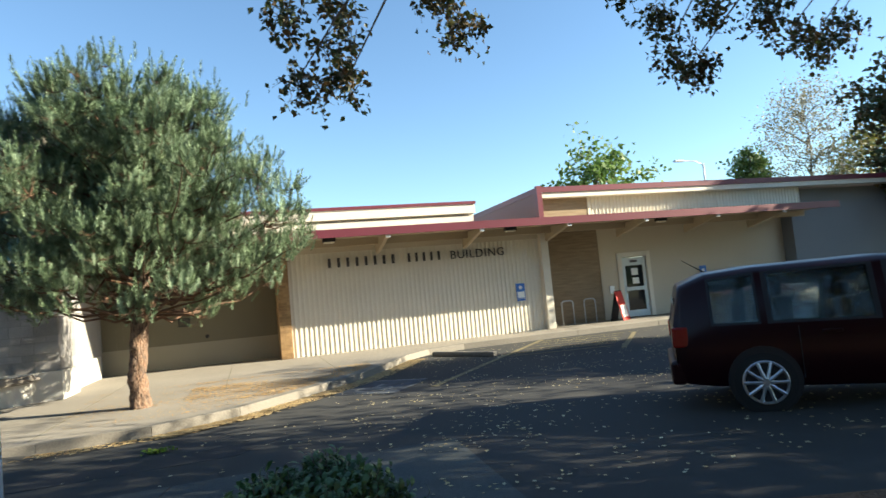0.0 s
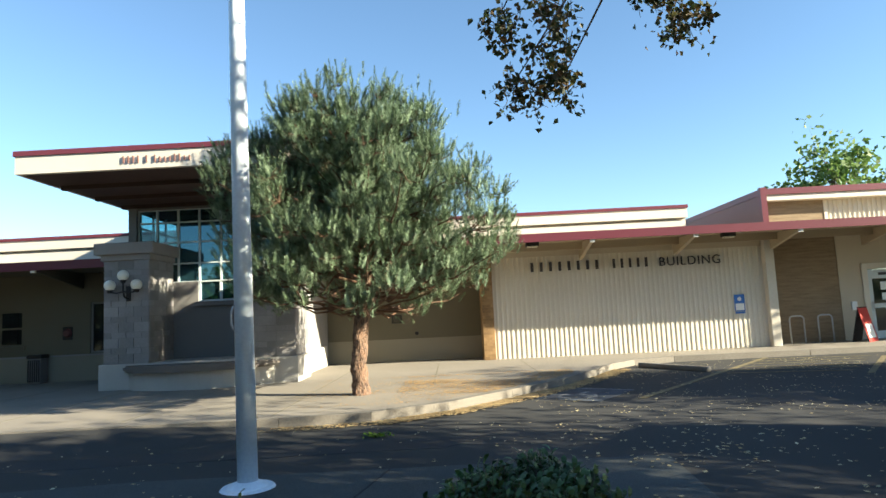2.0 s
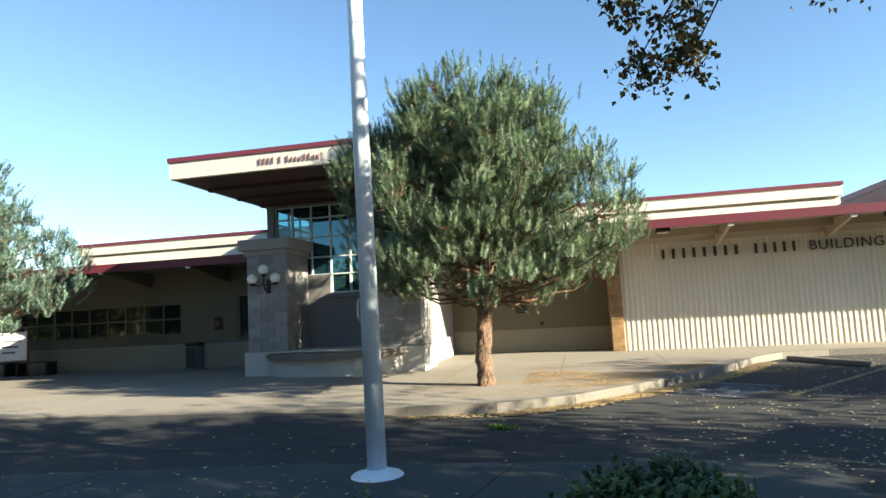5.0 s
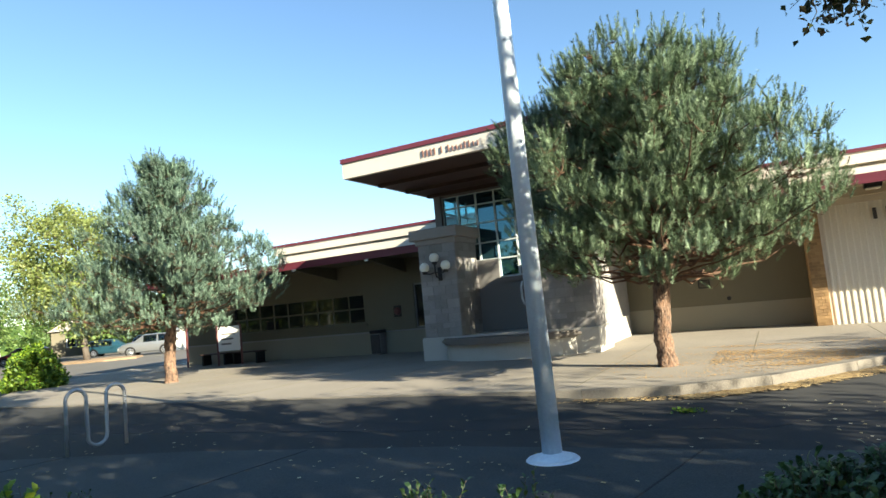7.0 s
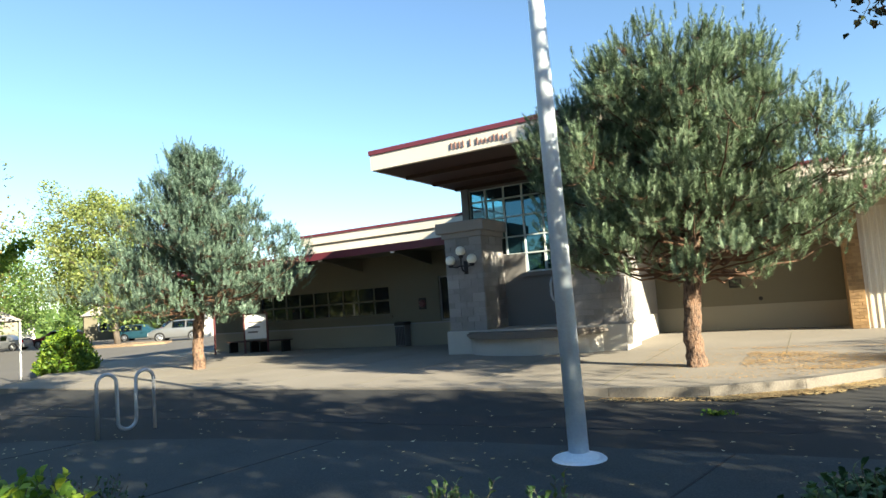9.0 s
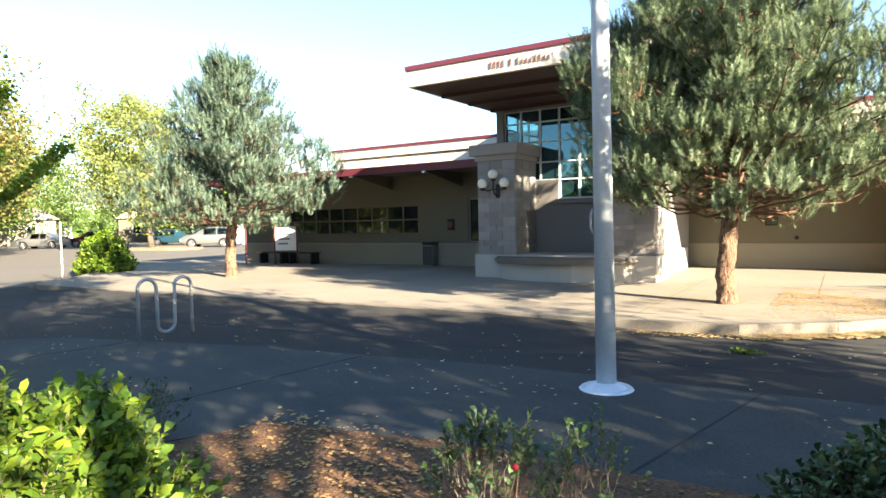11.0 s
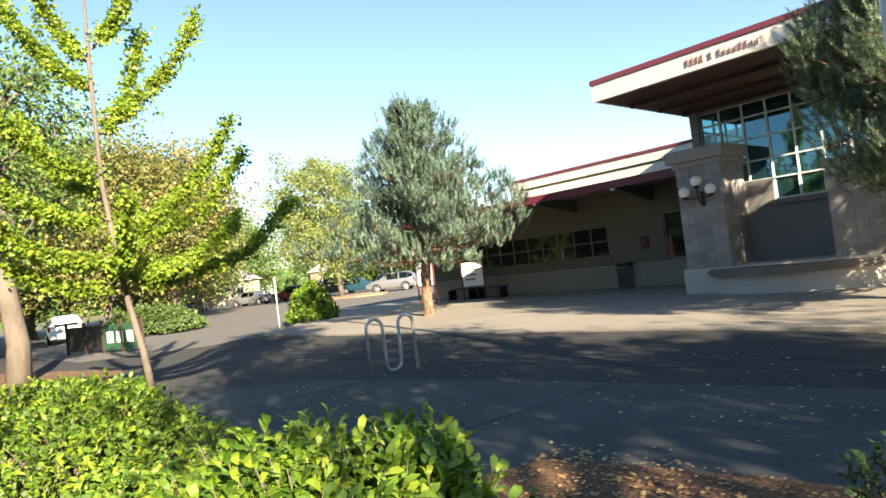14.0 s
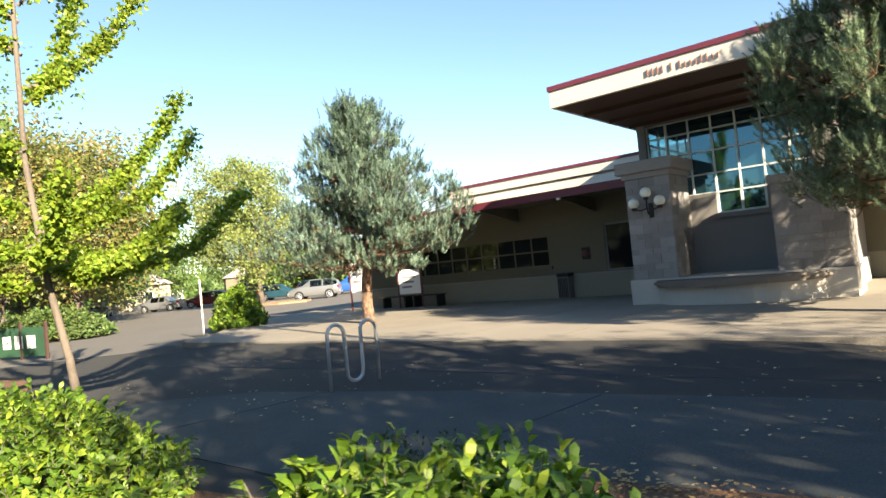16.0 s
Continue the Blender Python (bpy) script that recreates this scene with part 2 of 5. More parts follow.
def boxm(x0, x1, y0, y1, z0, z1, bevel=0.0):
    return box(bmesh.new(), x0, x1, y0, y1, z0, z1, bevel)


def cyl(bm, a, b, r0, r1=None, n=16):
    a, b = Vector(a), Vector(b)
    d = b - a
    m = Matrix.Translation((a + b) / 2) @ d.to_track_quat("Z", "Y").to_matrix().to_4x4()
    bmesh.ops.create_cone(bm, cap_ends=True, segments=n, radius1=r0, radius2=r0 if r1 is None else r1, depth=d.length, matrix=m)
    return bm


def ball(bm, c, r, n=20, squash=1.0):
    bmesh.ops.create_uvsphere(bm, u_segments=n, v_segments=n // 2, radius=r, matrix=Matrix.LocRotScale(c, None, (1, 1, squash)))
    return bm


def tube(bm, pts, radii, n=8):
    """A tube along points, its radius changing from one to the next."""
    pts = [Vector(p) for p in pts]
    rings, u = [], None
    for i, p in enumerate(pts):
        d = (pts[min(i + 1, len(pts) - 1)] - pts[max(i - 1, 0)]).normalized()
        u = d.orthogonal() if u is None else u - d * u.dot(d)
        u.normalize()
        w = d.cross(u)
        r = radii[i] if isinstance(radii, (list, tuple)) else radii
        rings.append([bm.verts.new(p + (u * math.cos(2 * math.pi * k / n) + w * math.sin(2 * math.pi * k / n)) * r) for k in range(n)])
    for a, b in zip(rings, rings[1:]):
        for k in range(n):
            bm.faces.new((a[k], a[(k + 1) % n], b[(k + 1) % n], b[k]))
    bm.faces.new(rings[0][::-1])
    bm.faces.new(rings[-1])
    return bm


def slab(bm, outline, z0, z1):
    """A flat slab with the given outline (anticlockwise from above)."""
    lo = [bm.verts.new((x, y, z0)) for x, y in outline]
    hi = [bm.verts.new((x, y, z1)) for x, y in outline]
    bm.faces.new(hi)
    bm.faces.new(lo[::-1])
    k = len(outline)
    for i in range(k):
        bm.faces.new((lo[i], lo[(i + 1) % k], hi[(i + 1) % k], hi[i]))
    return bm


def wall_with_holes(x0, x1, y0, y1, z0, z1, holes):
    """A wall along x with real openings (hx0, hx1, hz0, hz1), cut into blocks that butt end to end."""
    bm = bmesh.new()
    xs = sorted({x0, x1, *[h[0] for h in holes], *[h[1] for h in holes]})
    for a, b in zip(xs, xs[1:]):
        cuts = sorted([(h[2], h[3]) for h in holes if h[0] <= a and h[1] >= b])
        z = z0
        for c0, c1 in cuts + [(z1, z1)]:
            if c0 > z + 1e-4:
                box(bm, a, b, y0, y1, z, c0)
            z = c1
    return bm


def structure(name, bm, mat, label="", category=""):
    return tagged(mesh_object(name, bm, mat), label, category, kind="structure")


# ---- ground ----
G = 0.15                                   # the raised pavement's level
structure("ground", boxm(-700, 700, -700, 900, -0.6, -0.006), "grass", "dry rough grass ground reaching the horizon", "ground")
structure("road", slab(bmesh.new(), [(-95, -2.0), (60, -2.0), (60, 60), (-95, 75)], -0.3, 0.0), "asphalt", "grey asphalt car park and driveway with fallen leaves", "road")

structure("road_car_park", slab(bmesh.new(), [(-94, 4.0), (-23.5, 5.2), (-20.9, 8.6), (-21.6, 11.2), (-23.6, 13.2), (-25.9, 17.0), (-27.0, 24.5), (-27, 60), (-94, 70)], -0.2, 0.004), "asphalt_lot", "sun-bleached grey asphalt of the car park", "road")


def arc(cx, cy, r, a0, a1, n=8):
    return [(cx + r * math.cos(radians(a0 + (a1 - a0) * i / n)), cy + r * math.sin(radians(a0 + (a1 - a0) * i / n))) for i in range(n + 1)]


KERB = arc(-19.2, 10.9, 1.5, 180, 270, 6) + [(-16, 9.45), (-12, 9.6), (-8, 9.75), (-5, 9.85), (-2.6, 9.95), (-1.2, 10.15), (0.0, 10.9), (1.2, 12.2), (2.4, 13.6), (3.4, 15.2), (4.2, 16.6), (5.0, 17.5), (6.2, 17.9), (10, 18.0), (16, 18.1), (30, 18.2)]


def offset(line, d):
    out = []
    for i, p in enumerate(line):
        a, b = line[max(i - 1, 0)], line[min(i + 1, len(line) - 1)]
        t = Vector((b[0] - a[0], b[1] - a[1])).normalized()
        out.append((p[0] - t.y * d, p[1] + t.x * d))
    return out


INNER = offset(KERB, 0.16)
pavement = structure("pavement", slab(bmesh.new(), INNER + [(30, 24), (-26.5, 24), (-25.5, 17.0), (-23.2, 13.2)], -0.2, G), "pave", "pale concrete pavement with pine litter before the building", "pavement")
# kerb stones laid along the line
kerb = tagged(empty("kerb"), "pale worn concrete kerb stones along the driveway", "kerb", kind="structure")
for a, b, c, d in zip(KERB, KERB[1:], INNER[1:], INNER):
    steps = max(1, round(math.dist(a, b) / 3.0))
    for k in range(steps):
        f0, f1 = k / steps + 0.002, (k + 1) / steps - 0.002
        q = [tuple(np.array(p) + (np.array(r) - np.array(p)) * f) for p, r, f in ((a, b, f0), (a, b, f1), (d, c, f1), (d, c, f0))]
        part("kerb_stone", slab(bmesh.new(), q, -0.2, G + 0.006), "kerb", kerb)
structure("kerb_left", slab(bmesh.new(), [(-20.75, 10.9), (-20.6, 10.9), (-23.1, 13.2), (-25.4, 17.0), (-26.4, 24), (-26.6, 24), (-25.6, 17.0), (-23.3, 13.2)][::-1], -0.2, G + 0.006), "kerb", "pale concrete kerb beside the car park road", "kerb")
# asphalt ramped up to the dropped kerb along the walkway
RAMP = [(-19.0, 9.44, 0.0), (-17.2, 9.42, 0.12), (-12, 9.59, 0.135), (-8, 9.74, 0.135), (-5, 9.84, 0.135), (-3.6, 9.90, 0.09), (-2.4, 9.97, 0.0)]
bm = bmesh.new()
far = [bm.verts.new((x, y - 0.012, z + 0.002)) for x, y, z in RAMP]
near = [bm.verts.new((x, y - 1.5, 0.002)) for x, y, z in RAMP]
foot = [bm.verts.new((x, y - 0.012, -0.1)) for x, y, z in RAMP]
for k in range(len(RAMP) - 1):
    bm.faces.new((near[k], near[k + 1], far[k + 1], far[k]))
    bm.faces.new((far[k], far[k + 1], foot[k + 1], foot[k]))
structure("road_ramp", bm, "asphalt", "asphalt ramped gently up to the dropped kerb", "road")
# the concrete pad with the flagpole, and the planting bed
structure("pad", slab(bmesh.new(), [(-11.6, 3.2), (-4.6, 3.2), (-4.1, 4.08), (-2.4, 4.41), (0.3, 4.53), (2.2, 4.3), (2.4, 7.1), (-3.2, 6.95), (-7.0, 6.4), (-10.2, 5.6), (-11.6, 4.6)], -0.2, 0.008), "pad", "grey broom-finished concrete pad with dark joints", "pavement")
structure("planting_bed", slab(bmesh.new(), [(-30, -3.2), (8, -3.2), (8, 2.4), (2.5, 4.05), (0.3, 4.5), (-2.4, 4.38), (-4.1, 4.05), (-4.5, 3.1), (-7.0, 2.6), (-12.0, 2.9), (-16.8, 4.6), (-18.5, 5.0), (-30, 1.0)], -0.2, 0.03), "mulch", "brown bark mulch planting bed", "ground")

# ---- the building ----
WY = 20.0


def corrugated(x0, x1, y, z0, z1, pitch=0.15, deep=0.02):
    """Ribbed sheet metal along x: flat pans between raised ribs."""
    bm = bmesh.new()
    prof, x = [], x0
    while x < x1 - 1e-6:
        prof += [(x, 0), (x + pitch * 0.50, 0), (x + pitch * 0.60, -deep), (x + pitch * 0.90, -deep)]
        x += pitch
    prof.append((x1, 0))
    lo = [bm.verts.new((min(px, x1), y + dy, z0)) for px, dy in prof]
    hi = [bm.verts.new((min(px, x1), y + dy, z1)) for px, dy in prof]
    for i in range(len(prof) - 1):
        bm.faces.new((lo[i], lo[i + 1], hi[i + 1], hi[i]))
    return bm


# right-hand wing
structure("wall_right_wing", boxm(1.42, 9.95, WY + 0.04, WY + 0.3, G - 0.1, 3.75), "stucco", "beige wall behind ribbed metal", "wall")
cladding = structure("cladding", corrugated(1.42, 9.9, WY, G, 3.28), "cream", "cream ribbed metal wall cladding", "cladding")
structure("trim_cladding", boxm(1.42, 9.88, WY - 0.05, WY + 0.03, 3.28, 3.70), "stucco", "plain beige band over the ribbed cladding", "trim")
column = tagged(mesh_object("column", boxm(9.9, 10.18, 19.78, 20.1, G, 3.55, 0.015), "cream"), "cream painted square column carrying the canopy", "column", kind="structure")
structure("wall_brick_bay", boxm(10.3, 12.82, 21.0, 21.3, G - 0.1, 5.0), "brick", "long brown brick wall in the entrance bay", "wall")
structure("wall_bay_return", boxm(10.1, 10.3, 20.1, 21.3, G - 0.1, 3.6), "brick", "brown brick return wall of the entrance bay", "wall")
wall_door = structure("wall_door", wall_with_holes(12.82, 21.5, 20.98, 21.25, G - 0.1, 4.6, [(13.70, 14.84, G - 0.1, 2.42)]), "stucco", "beige rendered wall with the side door", "wall")


# Shade and blue sky light on the far wall are put into this colour.
M["shaded_wall"] = material("bluish_shade_wall", (0.20, 0.215, 0.235), (0.16, 0.172, 0.19), 0.85, 2.0, 70, 0.2, 0.003)
structure("wall_far_wing", boxm(21.5, 30.0, 20.4, 21.4, G - 0.1, 4.62), "shaded_wall", "wall beyond the canopy, its bluish shade put into the colour", "wall")


def side_door():
    d = tagged(empty("door_1", 14.27, 21.0, G), "white framed glass door with two paper notices", "door", kind="structure")
    for x0, x1, z0, z1 in ((-0.72, -0.54, 0, 2.46), (0.54, 0.72, 0, 2.46), (-0.54, 0.54, 2.27, 2.46)):
        part("door_frame", boxm(x0, x1, -0.07, 0.12, z0, z1, 0.008), "cream", d)
    leaf = part("door_leaf", wall_with_holes(-0.52, 0.52, 0.0, 0.05, 0.02, 2.25, [(-0.38, 0.38, 0.26, 1.0), (-0.38, 0.38, 1.14, 1.95)]), "white_frame", d)
    part("pane", boxm(-0.38, 0.38, 0.02, 0.032, 0.26, 1.0), "glass_dark", leaf)
    part("pane", boxm(-0.38, 0.38, 0.02, 0.032, 1.14, 1.95), "glass_dark", leaf)
    part("paper_notice", boxm(-0.12, 0.16, 0.008, 0.016, 1.58, 1.84), "white", leaf)
    part("paper_notice", boxm(-0.10, 0.18, 0.008, 0.016, 1.25, 1.48), "white", leaf)
    bm = tube(bmesh.new(), [(-0.45, 0.0, 0.92), (-0.45, -0.07, 0.96), (-0.45, -0.07, 1.16), (-0.45, 0.0, 1.2)], 0.014)
    part("door_handle", bm, "steel", leaf)
    part("number_bar", boxm(-0.16, 0.16, -0.008, 0.0, 2.06, 2.15), "lettering", leaf)


side_door()

# raised volume with the maroon gable side
structure("wall_gable_side", boxm(9.84, 10.02, 19.62, 30, 3.6, 4.98), "redwall", "maroon metal siding on the raised roof's side", "wall")
structure("wall_gable_brick", boxm(10.0, 11.9, 19.85, 20.1, 3.6, 4.62), "brick", "brown brick panel over the canopy", "wall")
structure("wall_gable_panel", corrugated(12.0, 21.5, 19.9, 3.6, 4.62, 0.15, 0.03), "cream", "cream ribbed panels under the raised roof", "cladding")
structure("wall_gable_back", boxm(10.02, 21.5, 20.11, 20.3, 3.6, 4.62), "stucco", "plain beige wall behind the ribbed panels", "wall")
structure("trim_gable_post", boxm(11.9, 12.0, 19.83, 20.1, 3.6, 4.62), "cream", "cream metal corner trim", "trim")
structure("trim_gable_corner", boxm(9.80, 9.98, 19.46, 19.62, 3.7, 5.03), "red", "maroon metal corner board", "trim")
structure("trim_gable_white", boxm(9.98, 30, 19.52, 20.1, 4.62, 4.80), "fascia", "cream strip under the roof edge", "trim")
structure("roof_raised", boxm(9.82, 30, 19.47, 34, 4.80, 4.99), "red", "maroon roof edge of the raised wing", "roof")

# canopy along the right-hand wing
structure("canopy_roof", boxm(-4.04, 21.2, 18.06, 21.0, 3.62, 3.74), "soffit_low", "flat canopy roof with cream soffit", "roof")
structure("trim_canopy_edge", boxm(-4.04, 21.3, 18.0, 18.06, 3.54, 3.78), "red", "maroon canopy edge", "trim")
structure("beam_canopy", boxm(-4.04, 21.0, 19.3, 19.42, 3.40, 3.62), "soffit_low", "cream beam under the canopy", "beam")


def canopy_bracket(x, y0, y1, z, mat="soffit_low"):
    b = empty("canopy_bracket", x, y0, z, "cream steel bracket with a bright end plate under the canopy", "bracket", "canopy brackets")
    bm = bmesh.new()
    v = [bm.verts.new(p) for p in ((-0.05, 0.1, 0.0), (-0.05, y1 - y0, -0.38), (-0.05, y1 - y0, 0.1), (-0.05, 0.1, 0.1), (0.05, 0.1, 0.0), (0.05, y1 - y0, -0.38), (0.05, y1 - y0, 0.1), (0.05, 0.1, 0.1))]
    for f in ((0, 1, 2, 3), (7, 6, 5, 4), (4, 5, 1, 0), (5, 6, 2, 1), (6, 7, 3, 2), (7, 4, 0, 3)):
        bm.faces.new([v[i] for i in f])
    part("arm", bm, mat, b)
    part("end_plate", boxm(-0.07, 0.07, 0.05, 0.1, -0.04, 0.08, 0.005), "white", b)


for x in (4.23, 7.17, 10.14, 13.02, 15.9, 18.8):
    canopy_bracket(x, 18.0, 19.9, 3.5)
for x in (-17.2, -14.2, -11.2):
    canopy_bracket(x, 17.0, 19.4, 3.32, "taupe")


def downlight(x, y, z):
    d = empty("ceiling_light", x, y, z, "dark surface light under the canopy", "light", "canopy lights")
    part("housing", boxm(-0.19, 0.19, -0.12, 0.12, -0.12, 0, 0.02), "black", d)
    part("lens", boxm(-0.15, 0.15, -0.09, 0.09, -0.16, -0.12, 0.01), "globe", d)


for x in (2.6, 8.4, 14.1):
    downlight(x, 18.8, 3.62)
downlight(-15.6, 17.9, 3.42)

# clerestory parapets behind the canopies, left and right of the tower
for k, (x0, x1) in enumerate(((-18.5, -8.4), (-4.04, 8.05))):
    structure("wall_clerestory_%d" % (k + 1), boxm(x0, x1, 21.12, 27, 3.4, 4.66), "fascia", "cream upper wall band above the canopy", "wall")
    structure("trim_clerestory_low_%d" % (k + 1), boxm(x0 + 0.25, x1 - 0.1, 20.98, 21.12, 3.95, 4.34), "fascia", "cream projecting band", "trim")
    structure("trim_clerestory_high_%d" % (k + 1), boxm(x0, x1, 20.9, 21.12, 4.42, 4.74), "fascia", "cream parapet band", "trim")
    structure("trim_coping_%d" % (k + 1), boxm(x0 - 0.03, x1 + 0.03, 20.86, 27.05, 4.74, 4.84), "red", "maroon metal coping", "trim")

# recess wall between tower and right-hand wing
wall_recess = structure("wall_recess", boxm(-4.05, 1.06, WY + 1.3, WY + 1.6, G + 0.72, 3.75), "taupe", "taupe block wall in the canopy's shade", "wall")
structure("wall_recess_base", boxm(-4.05, 1.06, WY + 1.27, WY + 1.6, G - 0.1, G + 0.72), "band", "paler painted base of the wall", "wall")
pilaster = structure("pilaster", boxm(1.06, 1.42, WY - 0.1, WY + 1.4, G - 0.1, 3.6), "stone", "golden brown stone pilaster", "wall")
vent = empty("wall_vent", -1.73, WY + 1.3, 1.53, "dark metal louvre vent on the wall", "vent")
part("frame", wall_with_holes(-0.17, 0.17, -0.03, 0.0, -0.13, 0.13, [(-0.14, 0.14, -0.1, 0.1)]), "black", vent)
for k in range(5):
    part("slat", boxm(-0.14, 0.14, -0.025, -0.002, -0.095 + 0.04 * k, -0.075 + 0.04 * k), "black", vent)
hose = empty("hose_tap", -1.08, WY + 1.3, 1.04, "small dark hose tap on the wall", "tap")
part("plate", cyl(bmesh.new(), (0, 0, 0), (0, -0.05, 0), 0.06), "black", hose)

# left wing
LY = 19.5
wing_win = (-19.7, -13.1, 1.27, 2.36)
narrow_win = (-11.0, -9.95, 0.97, 2.52)
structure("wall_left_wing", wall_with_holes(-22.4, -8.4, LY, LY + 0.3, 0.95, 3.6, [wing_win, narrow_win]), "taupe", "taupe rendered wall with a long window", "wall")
structure("wall_left_base", boxm(-22.4, -8.4, LY - 0.06, LY + 0.3, G - 0.1, 0.90), "band", "pale painted wall base", "wall")
structure("trim_left_ledge", boxm(-22.4, -8.4, LY - 0.10, LY + 0.3, 0.90, 0.95), "cap", "thin dark ledge over the wall base", "trim")
structure("wall_left_end", boxm(-22.4, -22.1, LY + 0.3, 34, G - 0.1, 3.6), "taupe", "taupe end wall", "wall")
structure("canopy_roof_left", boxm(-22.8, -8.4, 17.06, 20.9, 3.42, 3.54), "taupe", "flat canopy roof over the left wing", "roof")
structure("trim_canopy_edge_left", boxm(-22.86, -8.4, 17.0, 17.06, 3.34, 3.58), "red", "maroon canopy edge", "trim")
structure("roof_left", boxm(-22.5, -8.4, 19.4, 34, 3.6, 3.75), "cap", "flat roof of the left wing", "roof")
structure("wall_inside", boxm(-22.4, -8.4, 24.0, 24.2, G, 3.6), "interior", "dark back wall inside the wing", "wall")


def grid_window(name, x0, x1, z0, z1, y, cols, rows, label, bar=0.05, frame_mat="grey_wall", glass="glass_dark"):
    w = tagged(empty(name, (x0 + x1) / 2, y, z0), label, "window", kind="structure")
    ox, wdt, hgt = (x0 + x1) / 2, x1 - x0, z1 - z0
    for a, b, c, d in ((-wdt / 2, wdt / 2, 0, bar), (-wdt / 2, wdt / 2, hgt - bar, hgt), (-wdt / 2, -wdt / 2 + bar, bar, hgt - bar), (wdt / 2 - bar, wdt / 2, bar, hgt - bar)):
        part("window_frame", boxm(a, b, 0.04, 0.12, c, d), frame_mat, w)
    for i in range(cols):
        for j in range(rows):
            xa, xb = -wdt / 2 + wdt * i / cols + bar / 2, -wdt / 2 + wdt * (i + 1) / cols - bar / 2
            za, zb = hgt * j / rows + bar / 2, hgt * (j + 1) / rows - bar / 2
            part("pane", boxm(xa, xb, 0.075, 0.087, za, zb), glass, w)
    for i in range(1, cols):
        xm = -wdt / 2 + wdt * i / cols
        part("mullion", boxm(xm - bar / 2, xm + bar / 2, 0.05, 0.115, bar, hgt - bar), frame_mat, w)
    for j in range(1, rows):
        zm = hgt * j / rows
        part("transom", boxm(-wdt / 2 + bar, wdt / 2 - bar, 0.055, 0.11, zm - bar / 2, zm + bar / 2), frame_mat, w)
    return w


w1 = grid_window("window_1", *wing_win, LY, 9, 2, "long dark window with a grid of taupe bars", 0.06, "taupe")
part("window_sill", boxm(-3.4, 3.4, -0.1, 0.06, -0.1, 0.0), "taupe", w1)
grid_window("window_2", *narrow_win, LY, 1, 1, "narrow dark window beside the tower", 0.06, "grey_wall")

# ---- the tower ----
# plinth with the projecting seat
structure("plinth", boxm(-8.66, -3.72, 15.78, 17.2, G - 0.1, 0.78), "cast", "pale cast stone plinth of the tower", "plinth")
seat = [(-7.9, 15.78)] + [(-7.9 + 3.6 * i / 14, 15.78 - 0.75 * math.sin(math.pi * i / 14) ** 0.6) for i in range(1, 14)] + [(-4.3, 15.78)]
structure("bench_wall", slab(bmesh.new(), seat, G - 0.1, 0.58), "cast", "curved pale stone bench wall below the tower", "bench")
bm = slab(bmesh.new(), [(-8.05, 15.776)] + [(-8.05 + 3.9 * i / 14, 15.776 - 0.92 * math.sin(math.pi * i / 14) ** 0.55) for i in range(1, 14)] + [(-4.15, 15.776)], 0.58, 0.74)
bmesh.ops.bevel(bm, geom=[e for e in bm.edges if abs(e.verts[0].co.z - e.verts[1].co.z) < 1e-4], offset=0.05, segments=3, affect="EDGES")
structure("bench_top", bm, "bench_stone", "dark rounded stone bench top", "bench")


def pier(name, x0, x1, y0, y1, z1, label):
    p = tagged(empty(name, 0, 0, 0), label, "pier", kind="structure")
    part("core", boxm(x0 + 0.008, x1 - 0.008, y0 + 0.008, y1 - 0.03, 0.70, z1), "block", p)
    z, row = 0.785, 0
    while z < z1 - 0.05:
        h = 0.245 if row % 2 == 0 else 0.145
        h = min(h, z1 - z)
        for side in range(3):
            length = (x1 - x0) if side == 0 else (y1 - y0 - 0.04)
            n = max(1, round(length / 0.44))
            cut = [length * i / n for i in range(n + 1)]
            if row % 2:
                cut = [0] + [c - length / n / 2 for c in cut[1:]] + [length]
            for a, b in zip(cut, cut[1:]):
                d = 0.012 * random.random()
                if side == 0:
                    bm = boxm(x0 + a + 0.006, x0 + b - 0.006, y0 - d, y0 + 0.04, z, z + h - 0.012)
                elif side == 1:
                    bm = boxm(x1 - 0.04, x1 + d, y0 + 0.042 + a, y0 + 0.034 + b, z, z + h - 0.012)
                else:
                    bm = boxm(x0 - d, x0 + 0.04, y0 + 0.042 + a, y0 + 0.034 + b, z, z + h - 0.012)
                part("block", bm, "block", p)
        z += h
        row += 1
    return p


pl = pier("pier_left", -8.56, -7.42, 15.82, 17.2, 3.36, "grey split-face block pier of the tower")
structure("trim_pier_neck", boxm(-8.62, -7.36, 15.76, 17.2, 3.36, 3.50, 0.01), "cap", "dark cast stone moulding under the pier cap", "trim")
structure("trim_pier_cap", boxm(-8.74, -7.24, 15.64, 17.2, 3.50, 3.80, 0.03), "cap", "dark cast stone pier cap", "trim")
pr = pier("pier_right", -5.20, -3.78, 15.86, 17.2, 2.75, "grey split-face block pier beside the tower window")
structure("trim_pier_right_cap", boxm(-5.26, -3.72, 15.8, 17.2, 2.75, 2.95, 0.02), "cap", "dark cast stone pier cap", "trim")
structure("wall_tower_side", boxm(-4.35, -4.05, 17.2, 21.4, G - 0.1, 4.9), "block", "pale side wall of the tower", "wall")
structure("plinth_side", boxm(-4.3, -3.96, 17.2, 20.67, G - 0.1, 0.78), "cast", "pale cast stone plinth", "plinth")
structure("wall_tower", wall_with_holes(-8.5, -4.36, 17.2, 17.45, 0.7, 4.95, [(-8.40, -4.5, 2.84, 4.86), (-6.74, -5.54, 2.28, 2.84)]), "grey_wall", "dark grey rendered tower wall under the glazing", "wall")
